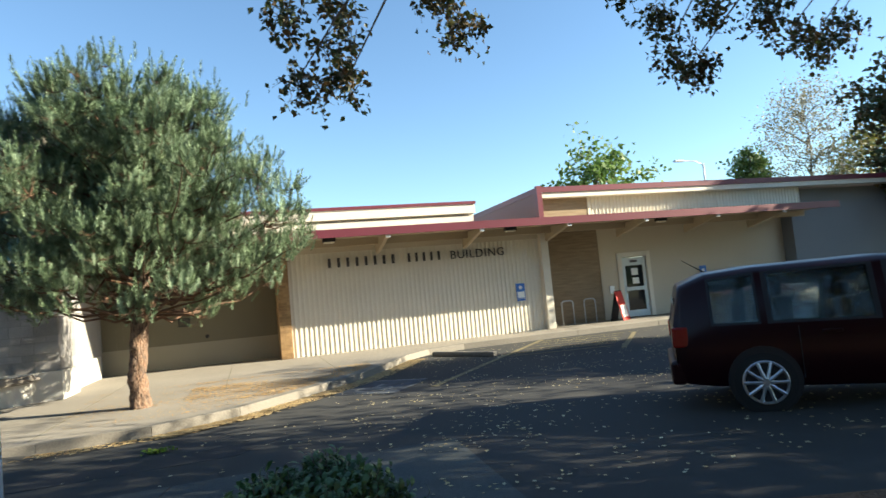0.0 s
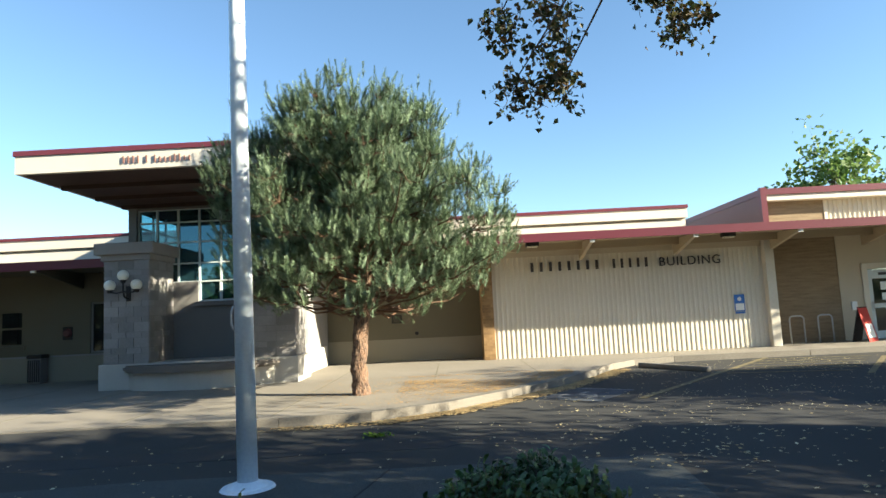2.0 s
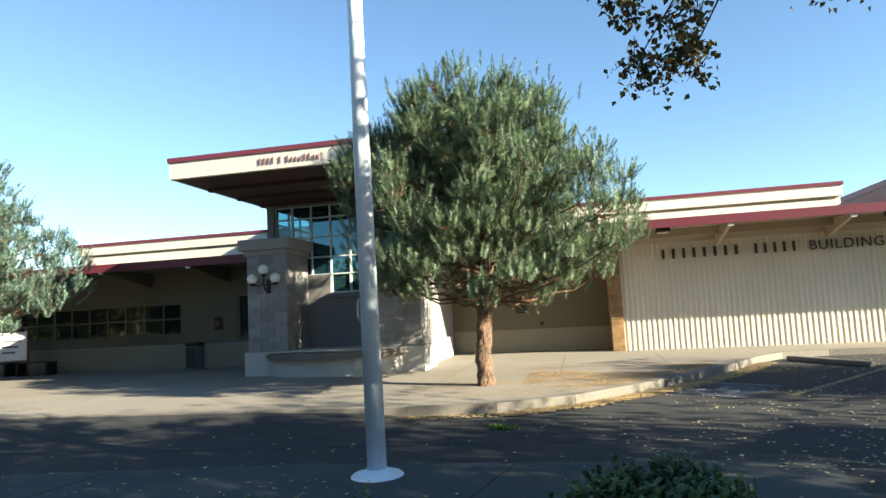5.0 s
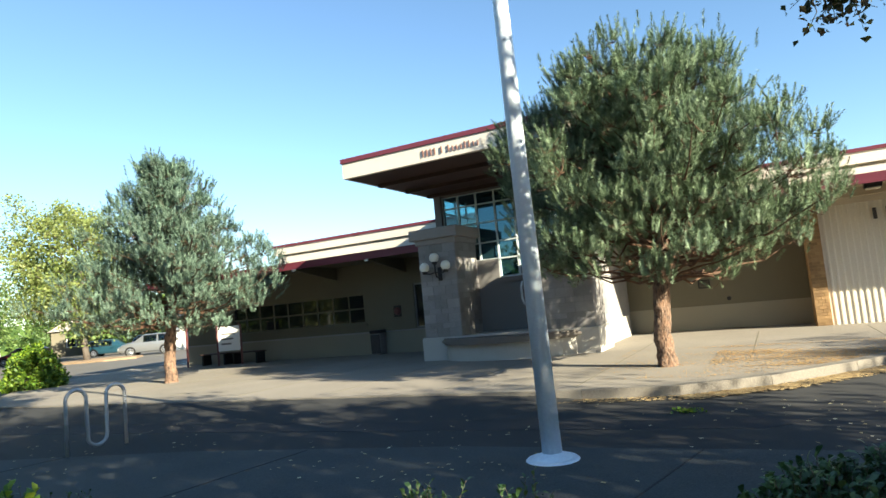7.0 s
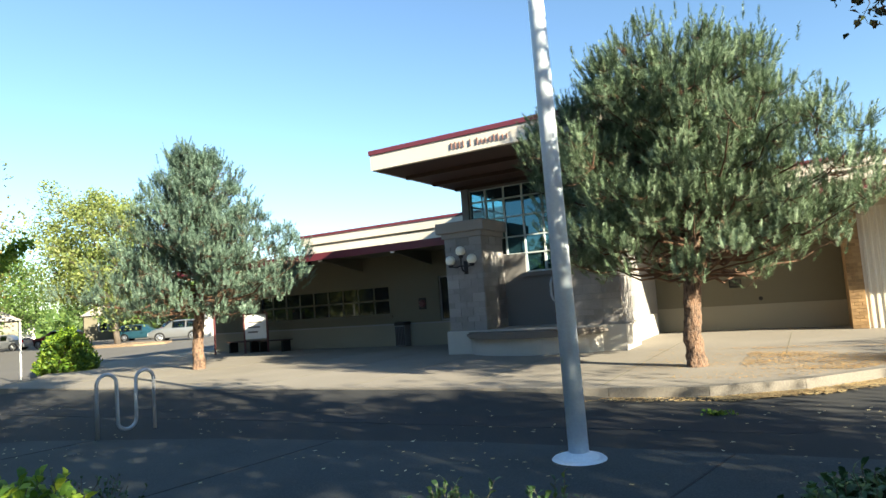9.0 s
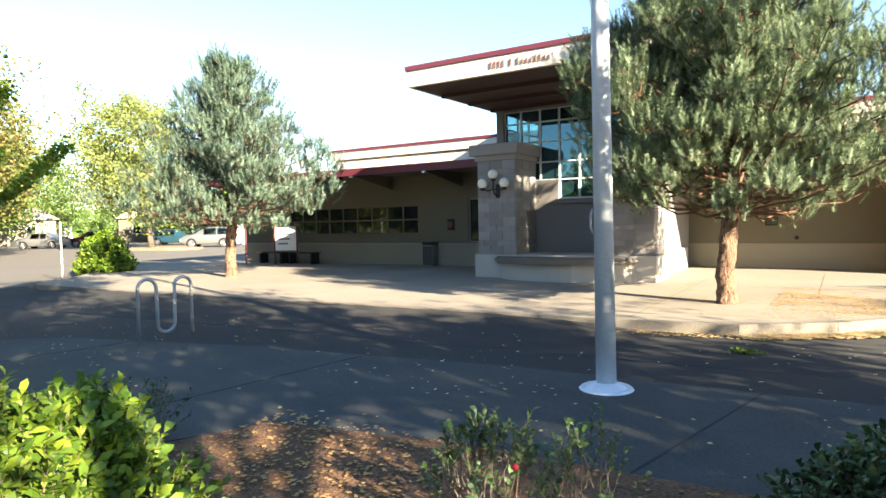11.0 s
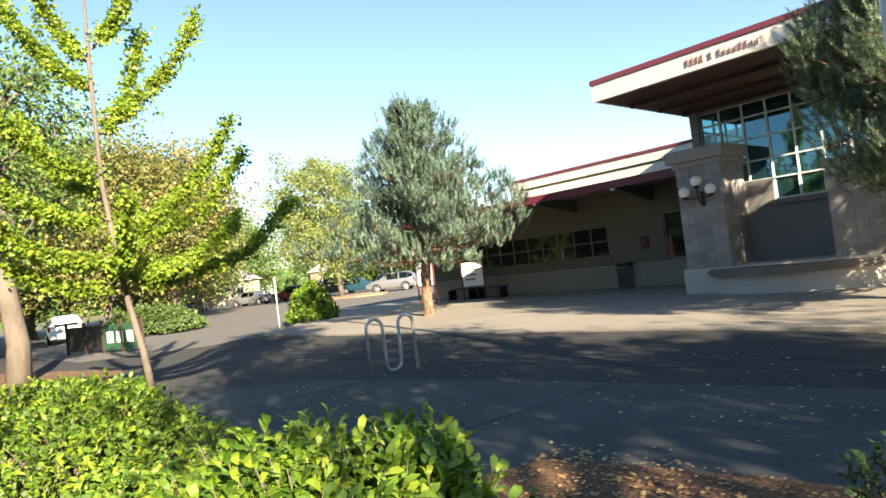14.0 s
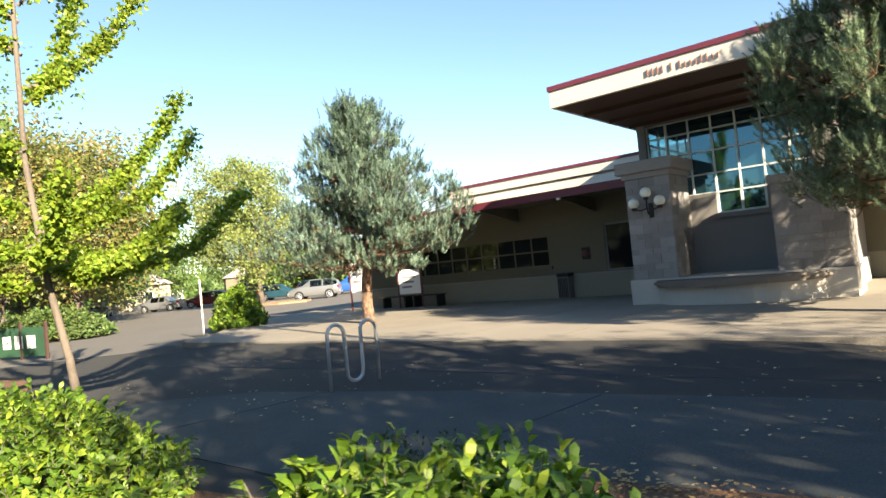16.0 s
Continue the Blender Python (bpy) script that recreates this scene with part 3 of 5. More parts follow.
structure("wall_tower_left", boxm(-8.5, -8.44, 17.45, 20.9, 0.2, 3.7), "grey_wall", "dark grey side wall of the tower", "wall")
structure("wall_tower_post", boxm(-8.62, -8.40, 17.14, 17.36, 3.6, 5.0), "grey_wall", "dark corner post of the tower", "wall")
gw = tagged(empty("window_tower", 0, 17.28, 0), "tall blue-green tower glazing in pale frames", "window", kind="structure")
XS, ZS = [-8.40, -7.88, -7.29, -6.71, -6.12, -5.54, -4.95, -4.5], [2.84, 3.35, 3.94, 4.5, 4.86]
for i, (a, b) in enumerate(zip(XS, XS[1:])):
    for j, (c, d) in enumerate(zip(ZS, ZS[1:])):
        part("pane", boxm(a, b, 0.0, 0.012, c, d), "glass_tower" if i < 2 else "glass_coated", gw)
for x in XS:
    part("mullion", boxm(x - 0.022, x + 0.022, -0.05, 0.06, 2.84, 4.86), "white_frame", gw)
for z in ZS:
    part("transom", boxm(-8.37, -4.53, -0.045, 0.055, z - 0.02, z + 0.02), "white_frame", gw)
for a, b in ((-6.71, -6.13), (-6.13, -5.57)):
    part("pane", boxm(a, b, 0.0, 0.012, 2.31, 2.82), "glass_coated", gw)
for x in (-6.71, -6.13, -5.57):
    part("mullion", boxm(x - 0.03, x + 0.03, -0.05, 0.06, 2.31, 2.81), "white_frame", gw)
part("transom", boxm(-6.74, -5.54, -0.055, 0.05, 2.28, 2.335), "white_frame", gw)
# added dark sheet behind the panes: stands for the dim inside, hides the sky
structure("wall_tower_backing", boxm(-7.3, -4.36, 20.6, 20.8, G, 5.0), "interior", "dark backing added inside the tower to stop the sky showing", "wall")
part("window_sill", boxm(-6.85, -5.44, -0.2, -0.08, 2.16, 2.28), "grey_wall", gw)
# glazed left side of the tower, through which the sky shows
gs = tagged(empty("window_tower_side", -8.46, 17.4, 0), "narrow glazed side of the tower", "window", kind="structure")
for k in range(5):
    part("mullion", boxm(-0.03, 0.03, 0.02 + 0.8 * k, 0.08 + 0.8 * k, 3.7, 4.9), "white_frame", gs)
    if k < 4:
        part("pane", boxm(-0.006, 0.006, 0.08 + 0.8 * k, 0.82 + 0.8 * k, 3.7, 4.9), "glass_tower", gs)
part("transom", boxm(-0.025, 0.025, 0.0, 3.3, 4.38, 4.44), "white_frame", gs)

# high roof over the tower: deep cream fascia, brown tapering soffit
RX0, RX1, RY0, RY1 = -9.05, -2.6, 13.2, 21.5
structure("fascia_front", boxm(RX0, RX1, RY0, RY0 + 0.12, 5.03, 5.42), "fascia", "deep cream roof fascia", "trim")
structure("fascia_left", boxm(RX0, RX0 + 0.1, RY0 + 0.12, RY1, 5.03, 5.42), "fascia", "deep cream roof fascia", "trim")
structure("fascia_right", boxm(RX1 - 0.1, RX1, RY0 + 0.12, RY1, 5.03, 5.42), "fascia", "deep cream roof fascia", "trim")
structure("trim_roof_edge", boxm(RX0 - 0.03, RX1 + 0.03, RY0 - 0.03, RY1, 5.42, 5.53), "red", "maroon roof edge", "trim")
structure("soffit_tower", boxm(RX0 + 0.1, RX1 - 0.1, RY0 + 0.12, RY1, 5.02, 5.10), "soffit", "brown boarded soffit of the tower roof", "ceiling")
for y in (14.4, 15.8, 17.1):
    structure("beam_soffit", boxm(RX0 + 0.25, RX1 - 0.25, y, y + 0.14, 4.92, 5.02), "soffit", "brown beam under the tower roof", "beam")


def letters(name, x0, x1, y, z, words, height, mat, label, heavy=0.42):
    """Upright bars, one for each letter, in the words' rhythm."""
    s = empty(name, x0, y, z, label, "sign")
    n = sum(len(w) for w in words) + 0.7 * (len(words) - 1)
    step, x = (x1 - x0) / n, 0.0
    for w in words:
        for c in w:
            part("bar", boxm(x + step * 0.26, x + step * (0.26 + heavy), -0.03, 0.0, 0, height * (1.0 if c == "x" else 0.7)), mat, s)
            x += step
        x += step * 0.7
    return s


letters("address_sign", -6.74, -5.22, RY0, 5.15, ("xxxx", "x", "xoooxxoo"), 0.15, "lettering_brown", "brown raised address lettering on the fascia", 0.24)
letters("name_sign", 2.58, 4.90, WY - 0.05, 2.80, ("xxxxxxxx",), 0.29, "lettering", "dark raised name lettering on the wall", 0.3)
letters("name_sign", 5.16, 6.42, WY - 0.05, 2.80, ("xxxxx",), 0.29, "lettering", "dark raised name lettering on the wall", 0.3)
cu = bpy.data.curves.new("word_sign", "FONT")
cu.body, cu.size, cu.extrude = "BUILDING", 0.39, 0.015
cu.space_character = 1.13
word = new("word_sign", cu)
word.matrix_basis = pose(6.66, WY - 0.055, 2.80, 90, 0, 0)
cu.materials.append(M["lettering"])
tagged(word, "dark raised capitals reading BUILDING on the wall", "sign")

# ---- the flagpole ----
pole = empty("flagpole", -1.95, 6.49, 0.008, "white painted tapering flagpole on a round base", "flagpole")
part("shaft", cyl(bmesh.new(), (0, 0, 0), (-0.08, 0, 10.5), 0.101, 0.06, 28), "pole", pole, smooth=True)
bm = cyl(bmesh.new(), (0, 0, 0), (0, 0, 0.02), 0.27, 0.25, 36)
cyl(bm, (0, 0, 0.02), (0, 0, 0.07), 0.20, 0.11, 36)
part("base_collar", bm, "pole", pole)
part("cleat", tube(bmesh.new(), [(-0.10, -0.05, 1.56), (-0.12, -0.06, 1.62), (-0.12, -0.06, 1.74), (-0.10, -0.05, 1.80)], 0.013), "steel", pole)

# ---- bike rack ----
rack = empty("bike_rack", -8.95, 5.9, 0.008, "bent galvanised steel wave bike rack", "bike rack", turn=84)
H, R, L = 0.92, 0.145, 0.2
pts = [(0, 0, 0), (0, 0, H - R)]
for k in range(3):
    up = k % 2 == 0
    cx, cz = R + 2 * R * k, (H - R) if up else 0.22
    for i in range(1, 10):
        a = math.pi * i / 9
        pts.append((cx - R * math.cos(a), 0, cz + (R if up else -R) * math.sin(a)))
pts.append((6 * R, 0, 0))
part("bent_tube", tube(bmesh.new(), pts, 0.027, 12), "steel", rack, smooth=True)

# ---- wheel stop ----
stop = empty("wheel_stop", 5.5, 16.0, 0.0, "weathered concrete wheel stop on the asphalt", "wheel stop", turn=-62)
part("body", boxm(-1.1, 1.1, -0.08, 0.08, 0, 0.12, 0.03), "kerb", stop)

# ---- plants ----
M["petal"] = material("rose_petal", (0.30, 0.015, 0.025), (0.20, 0.01, 0.018), 0.6, 20, 80, 0.2, 0.002)
rng = np.random.default_rng(7)
LEAF = {
    # both needle ramps hold the tufts' highlights and self-shadow in their colours
    "needles": leaf_material("pine_needles", [(0.065, 0.10, 0.055), (0.15, 0.215, 0.12), (0.30, 0.385, 0.245)], 0.6, 0.12, 6.0),
    "needles_blue": leaf_material("blue_pine_needles", [(0.065, 0.108, 0.076), (0.15, 0.23, 0.165), (0.29, 0.385, 0.295)], 0.6, 0.12, 6.0),
    "hedge": leaf_material("hedge_leaves", [(0.045, 0.10, 0.012), (0.09, 0.18, 0.02), (0.16, 0.265, 0.026), (0.26, 0.345, 0.033)], 0.5, 0.35),
    "rose": leaf_material("rose_leaves", [(0.03, 0.07, 0.025), (0.05, 0.11, 0.035), (0.08, 0.15, 0.05)], 0.45, 0.25),
    "ginkgo": leaf_material("ginkgo_leaves", [(0.12, 0.21, 0.02), (0.20, 0.30, 0.03), (0.32, 0.39, 0.05)], 0.5, 0.45),
    "lime": leaf_material("yellow_green_leaves", [(0.13, 0.18, 0.05), (0.20, 0.25, 0.07), (0.28, 0.31, 0.10)], 0.55, 0.35),
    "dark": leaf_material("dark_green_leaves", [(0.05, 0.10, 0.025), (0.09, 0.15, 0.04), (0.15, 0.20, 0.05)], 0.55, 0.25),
    "mid": leaf_material("green_leaves", [(0.07, 0.13, 0.03), (0.11, 0.19, 0.045), (0.16, 0.24, 0.06)], 0.55, 0.35),
    "autumn": leaf_material("turning_leaves", [(0.09, 0.13, 0.035), (0.16, 0.18, 0.045), (0.24, 0.17, 0.05)], 0.55, 0.3),
    "street": leaf_material("street_tree_leaves", [(0.035, 0.05, 0.018), (0.055, 0.075, 0.02), (0.09, 0.075, 0.025), (0.12, 0.07, 0.03)], 0.5, 0.3),
    "grey": leaf_material("silver_birch_leaves", [(0.16, 0.15, 0.09), (0.22, 0.21, 0.14), (0.26, 0.25, 0.19)], 0.6, 0.3),
    "litter": leaf_material("fallen_leaves", [(0.30, 0.22, 0.09), (0.48, 0.40, 0.20), (0.62, 0.56, 0.36)], 0.7, 0.1),
    "gutter": leaf_material("yellow_fallen_leaves", [(0.24, 0.15, 0.065), (0.36, 0.25, 0.11), (0.48, 0.37, 0.19)], 0.75, 0.1),
    "orange_litter": leaf_material("orange_pine_litter", [(0.26, 0.14, 0.05), (0.42, 0.25, 0.09), (0.52, 0.36, 0.14)], 0.8, 0.1),
}


def unit(v):
    return v / np.maximum(np.linalg.norm(v, axis=-1, keepdims=True), 1e-9)


def leaf_mesh(centres, normals, axes, size, aspect=0.6, blunt=False):
    """Slightly folded leaves, pointed or blunt-ended, of four triangles each."""
    n = len(centres)
    axes = unit(axes - normals * np.sum(axes * normals, -1, keepdims=True))
    side = np.cross(normals, axes)
    L, W = size[:, None], size[:, None] * aspect
    fold = normals * W * 0.25
    if blunt:
        tip = centres + axes * L - normals * L * 0.12
        v = np.stack([centres, centres + axes * L * 0.38 + side * W * 0.42 + fold, centres + axes * L * 0.74 + side * W * 0.46 + fold * 0.6, tip, centres + axes * L * 0.74 - side * W * 0.46 + fold * 0.6, centres + axes * L * 0.38 - side * W * 0.42 + fold], 1).reshape(-1, 3)
        k = np.arange(n)[:, None] * 6
        f = np.concatenate([k + [0, 1, 5], k + [1, 2, 4], k + [1, 4, 5], k + [2, 3, 4]], 1).reshape(-1, 3)
        return v, f
    v = np.stack([centres, centres + axes * L * 0.42 + side * W * 0.5 + fold, centres + axes * L, centres + axes * L * 0.42 - side * W * 0.5 + fold, centres + axes * L * 0.5], 1).reshape(-1, 3)
    k = np.arange(n)[:, None] * 5
    f = np.concatenate([k + [0, 1, 4], k + [1, 2, 4], k + [2, 3, 4], k + [3, 0, 4]], 1).reshape(-1, 3)
    return v, f


def quad_leaves(centres, size, flat=0.0):
    """Loose rhombic leaves at any tilt; flat: 1 lays them level."""
    n = len(centres)
    nrm = unit(rng.normal(size=(n, 3)) * (1 - flat) + np.array([0, 0, 1.0]) * (flat * 3 + 0.4))
    ax = unit(np.cross(nrm, rng.normal(size=(n, 3))))
    sd = np.cross(nrm, ax)
    s = size[:, None]
    v = np.stack([centres - ax * s * 0.5, centres + sd * s * 0.34, centres + ax * s * 0.5, centres - sd * s * 0.34], 1).reshape(-1, 3)
    return v, np.arange(n * 4).reshape(-1, 4)


def limb_tubes(bm, paths, n=6):
    for pts, r0, r1 in paths:
        k = len(pts)
        tube(bm, pts, [r0 + (r1 - r0) * i / (k - 1) for i in range(k)], n)
    return bm


def bent(a, b, sag=0.0, k=5, wob=0.06):
    a, b = np.array(a, float), np.array(b, float)
    d = np.linalg.norm(b - a)
    out = []
    for i in range(k + 1):
        f = i / k
        p = a + (b - a) * f + np.array([0, 0, sag * d * math.sin(math.pi * f)])
        if 0 < i < k:
            p = p + rng.normal(size=3) * wob * d * 0.5
        out.append(tuple(p))
    return out


def profile(z, table):
    return np.interp(z, [t[0] for t in table], [t[1] for t in table])


def trunk_tube(line, radii, rings=26, n=30):
    """A trunk through a few points, its bark raised into plates."""
    f = np.linspace(0, len(line) - 1, rings)
    pts = [tuple(np.interp(f, range(len(line)), [p[c] for p in line])[i] for c in range(3)) for i in range(rings)]
    rad = np.interp(f, range(len(radii)), radii)
    bm = tube(bmesh.new(), pts, [float(r) for r in rad], n)
    bm.normal_update()
    for v in bm.verts:
        q = Vector((v.co.x * 11, v.co.y * 11, v.co.z * 5))
        v.co += v.normal * (0.03 * noise.noise(q) + 0.026 * noise.noise(q * 2.3))
    return bm


def pine(x, y, z, envelope, needles, label, fork=1.6, trunk_r=0.15, lean=(0, 0), branches=110, shoots=22, count=74, width=0.0055, skew=0.0, deep=0.0):
    """A forked trunk, limbs, and twigs that end in upright bottle-brush shoots."""
    t = empty("pine_tree", x, y, z, label, "tree")
    top = envelope[-1][0]
    line = [(0, 0, -0.05), (0.0, 0.0, 0.12), (-0.03, 0.0, fork * 0.4), (lean[0] * 0.4, 0.0, fork * 0.72), (lean[0], lean[1], fork)]
    for i in range(1, 7):
        f = i / 6
        line.append((lean[0] + 0.16 * math.sin(4 * f), lean[1] + 0.1 * math.sin(3 * f), fork + (top - 0.7 - fork) * f))
    high = line[4:]
    part("trunk", trunk_tube(line, [trunk_r * 1.3, trunk_r * 1.12, trunk_r, trunk_r * 0.98, trunk_r * 0.98] + [trunk_r * (0.97 - 0.85 * i / 6) for i in range(1, 7)], 110), "bark", t, smooth=True)
    second = [(lean[0] + 0.02, lean[1], fork - 0.12), (lean[0] + 0.22, lean[1] - 0.05, fork + 0.35), (lean[0] + 0.55, lean[1], fork + 0.9), (lean[0] + 0.8, lean[1] + 0.1, fork + 1.9)]
    part("second_trunk", trunk_tube(second, [trunk_r * 0.7, trunk_r * 0.64, trunk_r * 0.5, trunk_r * 0.2], 16, 12), "bark", t, smooth=True)
    tz = np.array([p[2] for p in high])
    txy = np.array([p[:2] for p in high])
    pos, dirs, lens = [], [], []
    up = np.array([0, 0, 1.0])
    for i in range(branches):
        f = (i + 0.5) / branches
        zt = envelope[0][0] + (top - 0.3 - envelope[0][0]) * f ** 0.92
        az = i * 2.39996 + rng.normal() * 0.2
        out = np.array([math.cos(az), math.sin(az), 0])
        lump = 0.84 + 0.5 * noise.noise(Vector((out[0] * 1.5 + x, out[1] * 1.5 + y, zt * 0.8))) + rng.normal() * 0.05 - skew * out[0]
        lump = max(0.62, min(lump, 1.06))
        r = profile(zt, envelope) * lump * (1 + deep * max(0, out[1]))
        za = min(max(fork + 0.05, zt - (0.18 + 0.42 * f) * r), top - 0.9)
        a = np.array([np.interp(za, tz, txy[:, 0]), np.interp(za, tz, txy[:, 1]), za])
        b = np.array([a[0] * 0.5, a[1] * 0.5, zt - 0.12]) + out * max(0.1, r - 0.18)
        m = np.array(bent(a, b, -0.06, 6, 0.06))
        paths = [([tuple(q) for q in m], 0.014 + 0.028 * r / 3.6, 0.007)]
        for g in ((0.34, 0.56, 0.78, 1.0) if r > 1.5 else (0.6, 1.0)):
            if g < 0.7 and f < 0.25:
                continue
            node = np.array([np.interp(g * 6, range(7), m[:, c]) for c in range(3)]) + rng.normal(size=3) * 0.1
            R = (0.24 + 0.18 * rng.random()) * (0.75 + 0.1 * min(r, 3.0))
            for k in range(shoots):
                o = unit(rng.normal(size=3) * np.array([1, 1, 0.75]) + up * 0.25 + out * 0.3)
                h = rng.random() ** 0.45
                e = node + o * R * h * np.array([1, 1, 0.8])
                if k % 3 == 0:
                    paths.append(([tuple(node), tuple((node + e) / 2 - up * 0.02), tuple(e)], 0.007, 0.004))
                pos.append(e)
                dirs.append(o * 0.4 * h + up * 0.75 + out * 0.1 + rng.normal(size=3) * 0.12)
                lens.append((0.17 + 0.15 * rng.random()) * (0.75 + 0.5 * h))
        part("limb", limb_tubes(bmesh.new(), paths, 5), "limb", t)
    # leading shoots that stand out of the top
    for k in range(26):
        az, q = k * 2.4, (k / 26) ** 0.6
        rr = profile(top - 0.75, envelope) * 1.2 * q
        pos.append(np.array([lean[0] + math.cos(az) * rr, lean[1] + math.sin(az) * rr, top - 0.45 - 0.5 * q * q + 0.2 * rng.random()]))
        dirs.append(np.array([math.cos(az) * 0.2 * q, math.sin(az) * 0.2 * q, 1.0]))
        lens.append(0.24 + 0.12 * rng.random())
    pos, dirs, lens = np.array(pos), unit(np.array(dirs)), np.array(lens)
    fr = rng.random((len(pos), count))
    rad = rng.normal(size=(len(pos), count, 3))
    rad = unit(rad - dirs[:, None] * np.sum(rad * dirs[:, None], -1, keepdims=True))
    base = pos[:, None] + dirs[:, None] * (fr * lens[:, None])[..., None]
    ndir = unit(dirs[:, None] * 0.62 + rad * 0.85)
    nl = (0.066 + 0.026 * rng.random((len(pos), count)))[..., None] * (1.15 - 0.45 * fr[..., None])
    side = unit(np.cross(ndir, rad + 0.01)) * width
    v = np.stack([base - side, base + side, base + ndir * nl], 2).reshape(-1, 3)
    raw("crown", v, np.arange(len(v)).reshape(-1, 3), LEAF[needles], t)
    return t


pine(-1.70, 12.55, G, [(1.85, 1.5), (2.1, 2.5), (2.6, 3.05), (3.4, 3.15), (4.4, 2.8), (5.1, 2.4), (5.75, 1.75), (6.25, 0.8)], "needles", "broad green pine with a forked orange trunk on the pavement", 1.5, 0.148, (0.05, 0.0), 150, 24, skew=0.02, deep=0.25)
pine(-15.87, 13.3, G, [(1.5, 1.2), (1.85, 2.7), (2.5, 3.45), (3.3, 3.05), (4.2, 2.4), (5.0, 1.8), (5.9, 1.15), (6.9, 0.4)], "needles_blue", "blue-green pine with a pale lower trunk on the pavement", 1.8, 0.15, (0.12, 0.0), 160, 21, 46, 0.0095, skew=-0.1)


def leafy_tree(x, y, z, height, spread, bottom, leaves, count, size, label, trunk_r=0.16, limbs=26, bark="bark_grey", sparse=0.55, seed_shift=0.0, name="tree", shift=(0, 0)):
    """A tapered trunk, limbs that reach into the crown, and leaves in clumps round their ends, with gaps."""
    t = empty(name, x, y, z, label, "tree")
    tip = height * 0.82
    tp = bent((0, 0, -0.1), (rng.normal() * 0.2, rng.normal() * 0.2, tip), 0, 6, 0.02)
    part("trunk", tube(bmesh.new(), tp, [trunk_r * (1.15 - 0.95 * i / 6) for i in range(7)], 10), bark, t, smooth=True)
    paths, ends = [], []
    for i in range(limbs):
        f = (i + 0.5) / limbs
        az = i * 2.39996 + seed_shift
        zc = bottom + (height - bottom) * (0.12 + 0.86 * f)
        r = spread * math.sqrt(max(0.05, 1 - (2 * f - 0.85) ** 2 / 1.5)) * (0.72 + 0.4 * rng.random())
        e = np.array([math.cos(az) * r + shift[0], math.sin(az) * r + shift[1], zc])
        za = max(bottom * 0.75, min(tip - 0.3, zc - r * 0.75))
        p = bent((0, 0, za), e, 0.04, 4, 0.08)
        paths.append((p, trunk_r * 0.38, 0.012))
        m = np.array(p)
        for g in (0.55, 0.72, 0.88, 1.0):
            ends.append(np.array([np.interp(g * 4, range(5), m[:, c]) for c in range(3)]))
            s = ends[-1] + rng.normal(size=3) * spread * 0.2
            paths.append(([tuple(ends[-1]), tuple((ends[-1] + s) / 2), tuple(s)], 0.012, 0.005))
            ends.append(s)
    part("branching", limb_tubes(bmesh.new(), paths, 5), bark, t)
    ends = np.array(ends)
    pick = rng.integers(0, len(ends), count)
    w = np.array([0.6 + 0.8 * rng.random() for _ in ends])[pick]
    c = ends[pick] + np.clip(rng.normal(size=(count, 3)), -1.3, 1.3) * (spread * sparse * 0.3 * w)[:, None] * np.array([1, 1, 0.7])
    if name == "shade_tree":
        v, f = leaf_mesh(c, unit(rng.normal(size=c.shape) + np.array([0, 0, 0.5])), rng.normal(size=c.shape), size * (0.7 + 0.6 * rng.random(count)), 0.8)
    else:
        v, f = quad_leaves(c, size * (0.7 + 0.6 * rng.random(count)))
    raw("crown", v, f, LEAF[leaves], t)
    return t


# unseen trees beside and behind the walker, placed to shade the driveway and wall
for k, (x, y, h, s, ox, oy, n) in enumerate(((6.4, -0.6, 8.2, 3.1, -1.0, 2.0, 12500), (13.2, 0.4, 8.2, 3.2, 0.0, 1.6, 15000), (20.5, 0.0, 6.4, 3.2, 0.0, 0.9, 17000), (28.0, 1.0, 8.6, 3.6, 0.0, 1.0, 16000), (23.5, 8.2, 7.6, 2.3, 0.0, 0.0, 11000), (17.6, 8.6, 7.0, 2.3, 0.0, 0.0, 12000), (29.4, 18.4, 11.0, 3.2, 0.0, 0.0, 15000), (36.0, 17.2, 14.0, 4.2, 0.0, 0.0, 17000))):
    leafy_tree(x, y, 0.0, h, s, (5.0, 3.8, 3.8, 4.4)[k] if k < 4 else 3.2, "street", n, 0.15 if k < 6 else 0.28, "unseen dark-leaved tree placed to shade the driveway and wall", 0.17, 30, seed_shift=k * 0.7, name="shade_tree", shift=(ox, oy))
# high crown out of view, added so the ginkgo's right-hand branches fall in shade
leafy_tree(5.2, -0.9, 0.0, 10.4, 1.3, 8.4, "street", 4500, 0.15, "unseen dark-leaved crown added to shade the ginkgo's right side", 0.15, 24, seed_shift=0.4, name="shade_tree", shift=(-3.7, 3.6))
# unseen row behind the walker, added to block sky light and mirror in the glazing
for k, (x, h, s) in enumerate(((-31, 7.0, 4.6), (-23, 5.4, 4.4), (-15, 4.4, 4.0), (-7.5, 4.8, 4.2), (0.5, 6.5, 4.4), (8.0, 8.0, 4.4))):
    leafy_tree(x, -9.5 - 0.6 * (k % 2), 0.0, h, s, 1.0, "street", 9000, 0.4, "unseen broad tree added behind to cut sky light", 0.2, 30, seed_shift=k * 1.3, name="shade_tree")


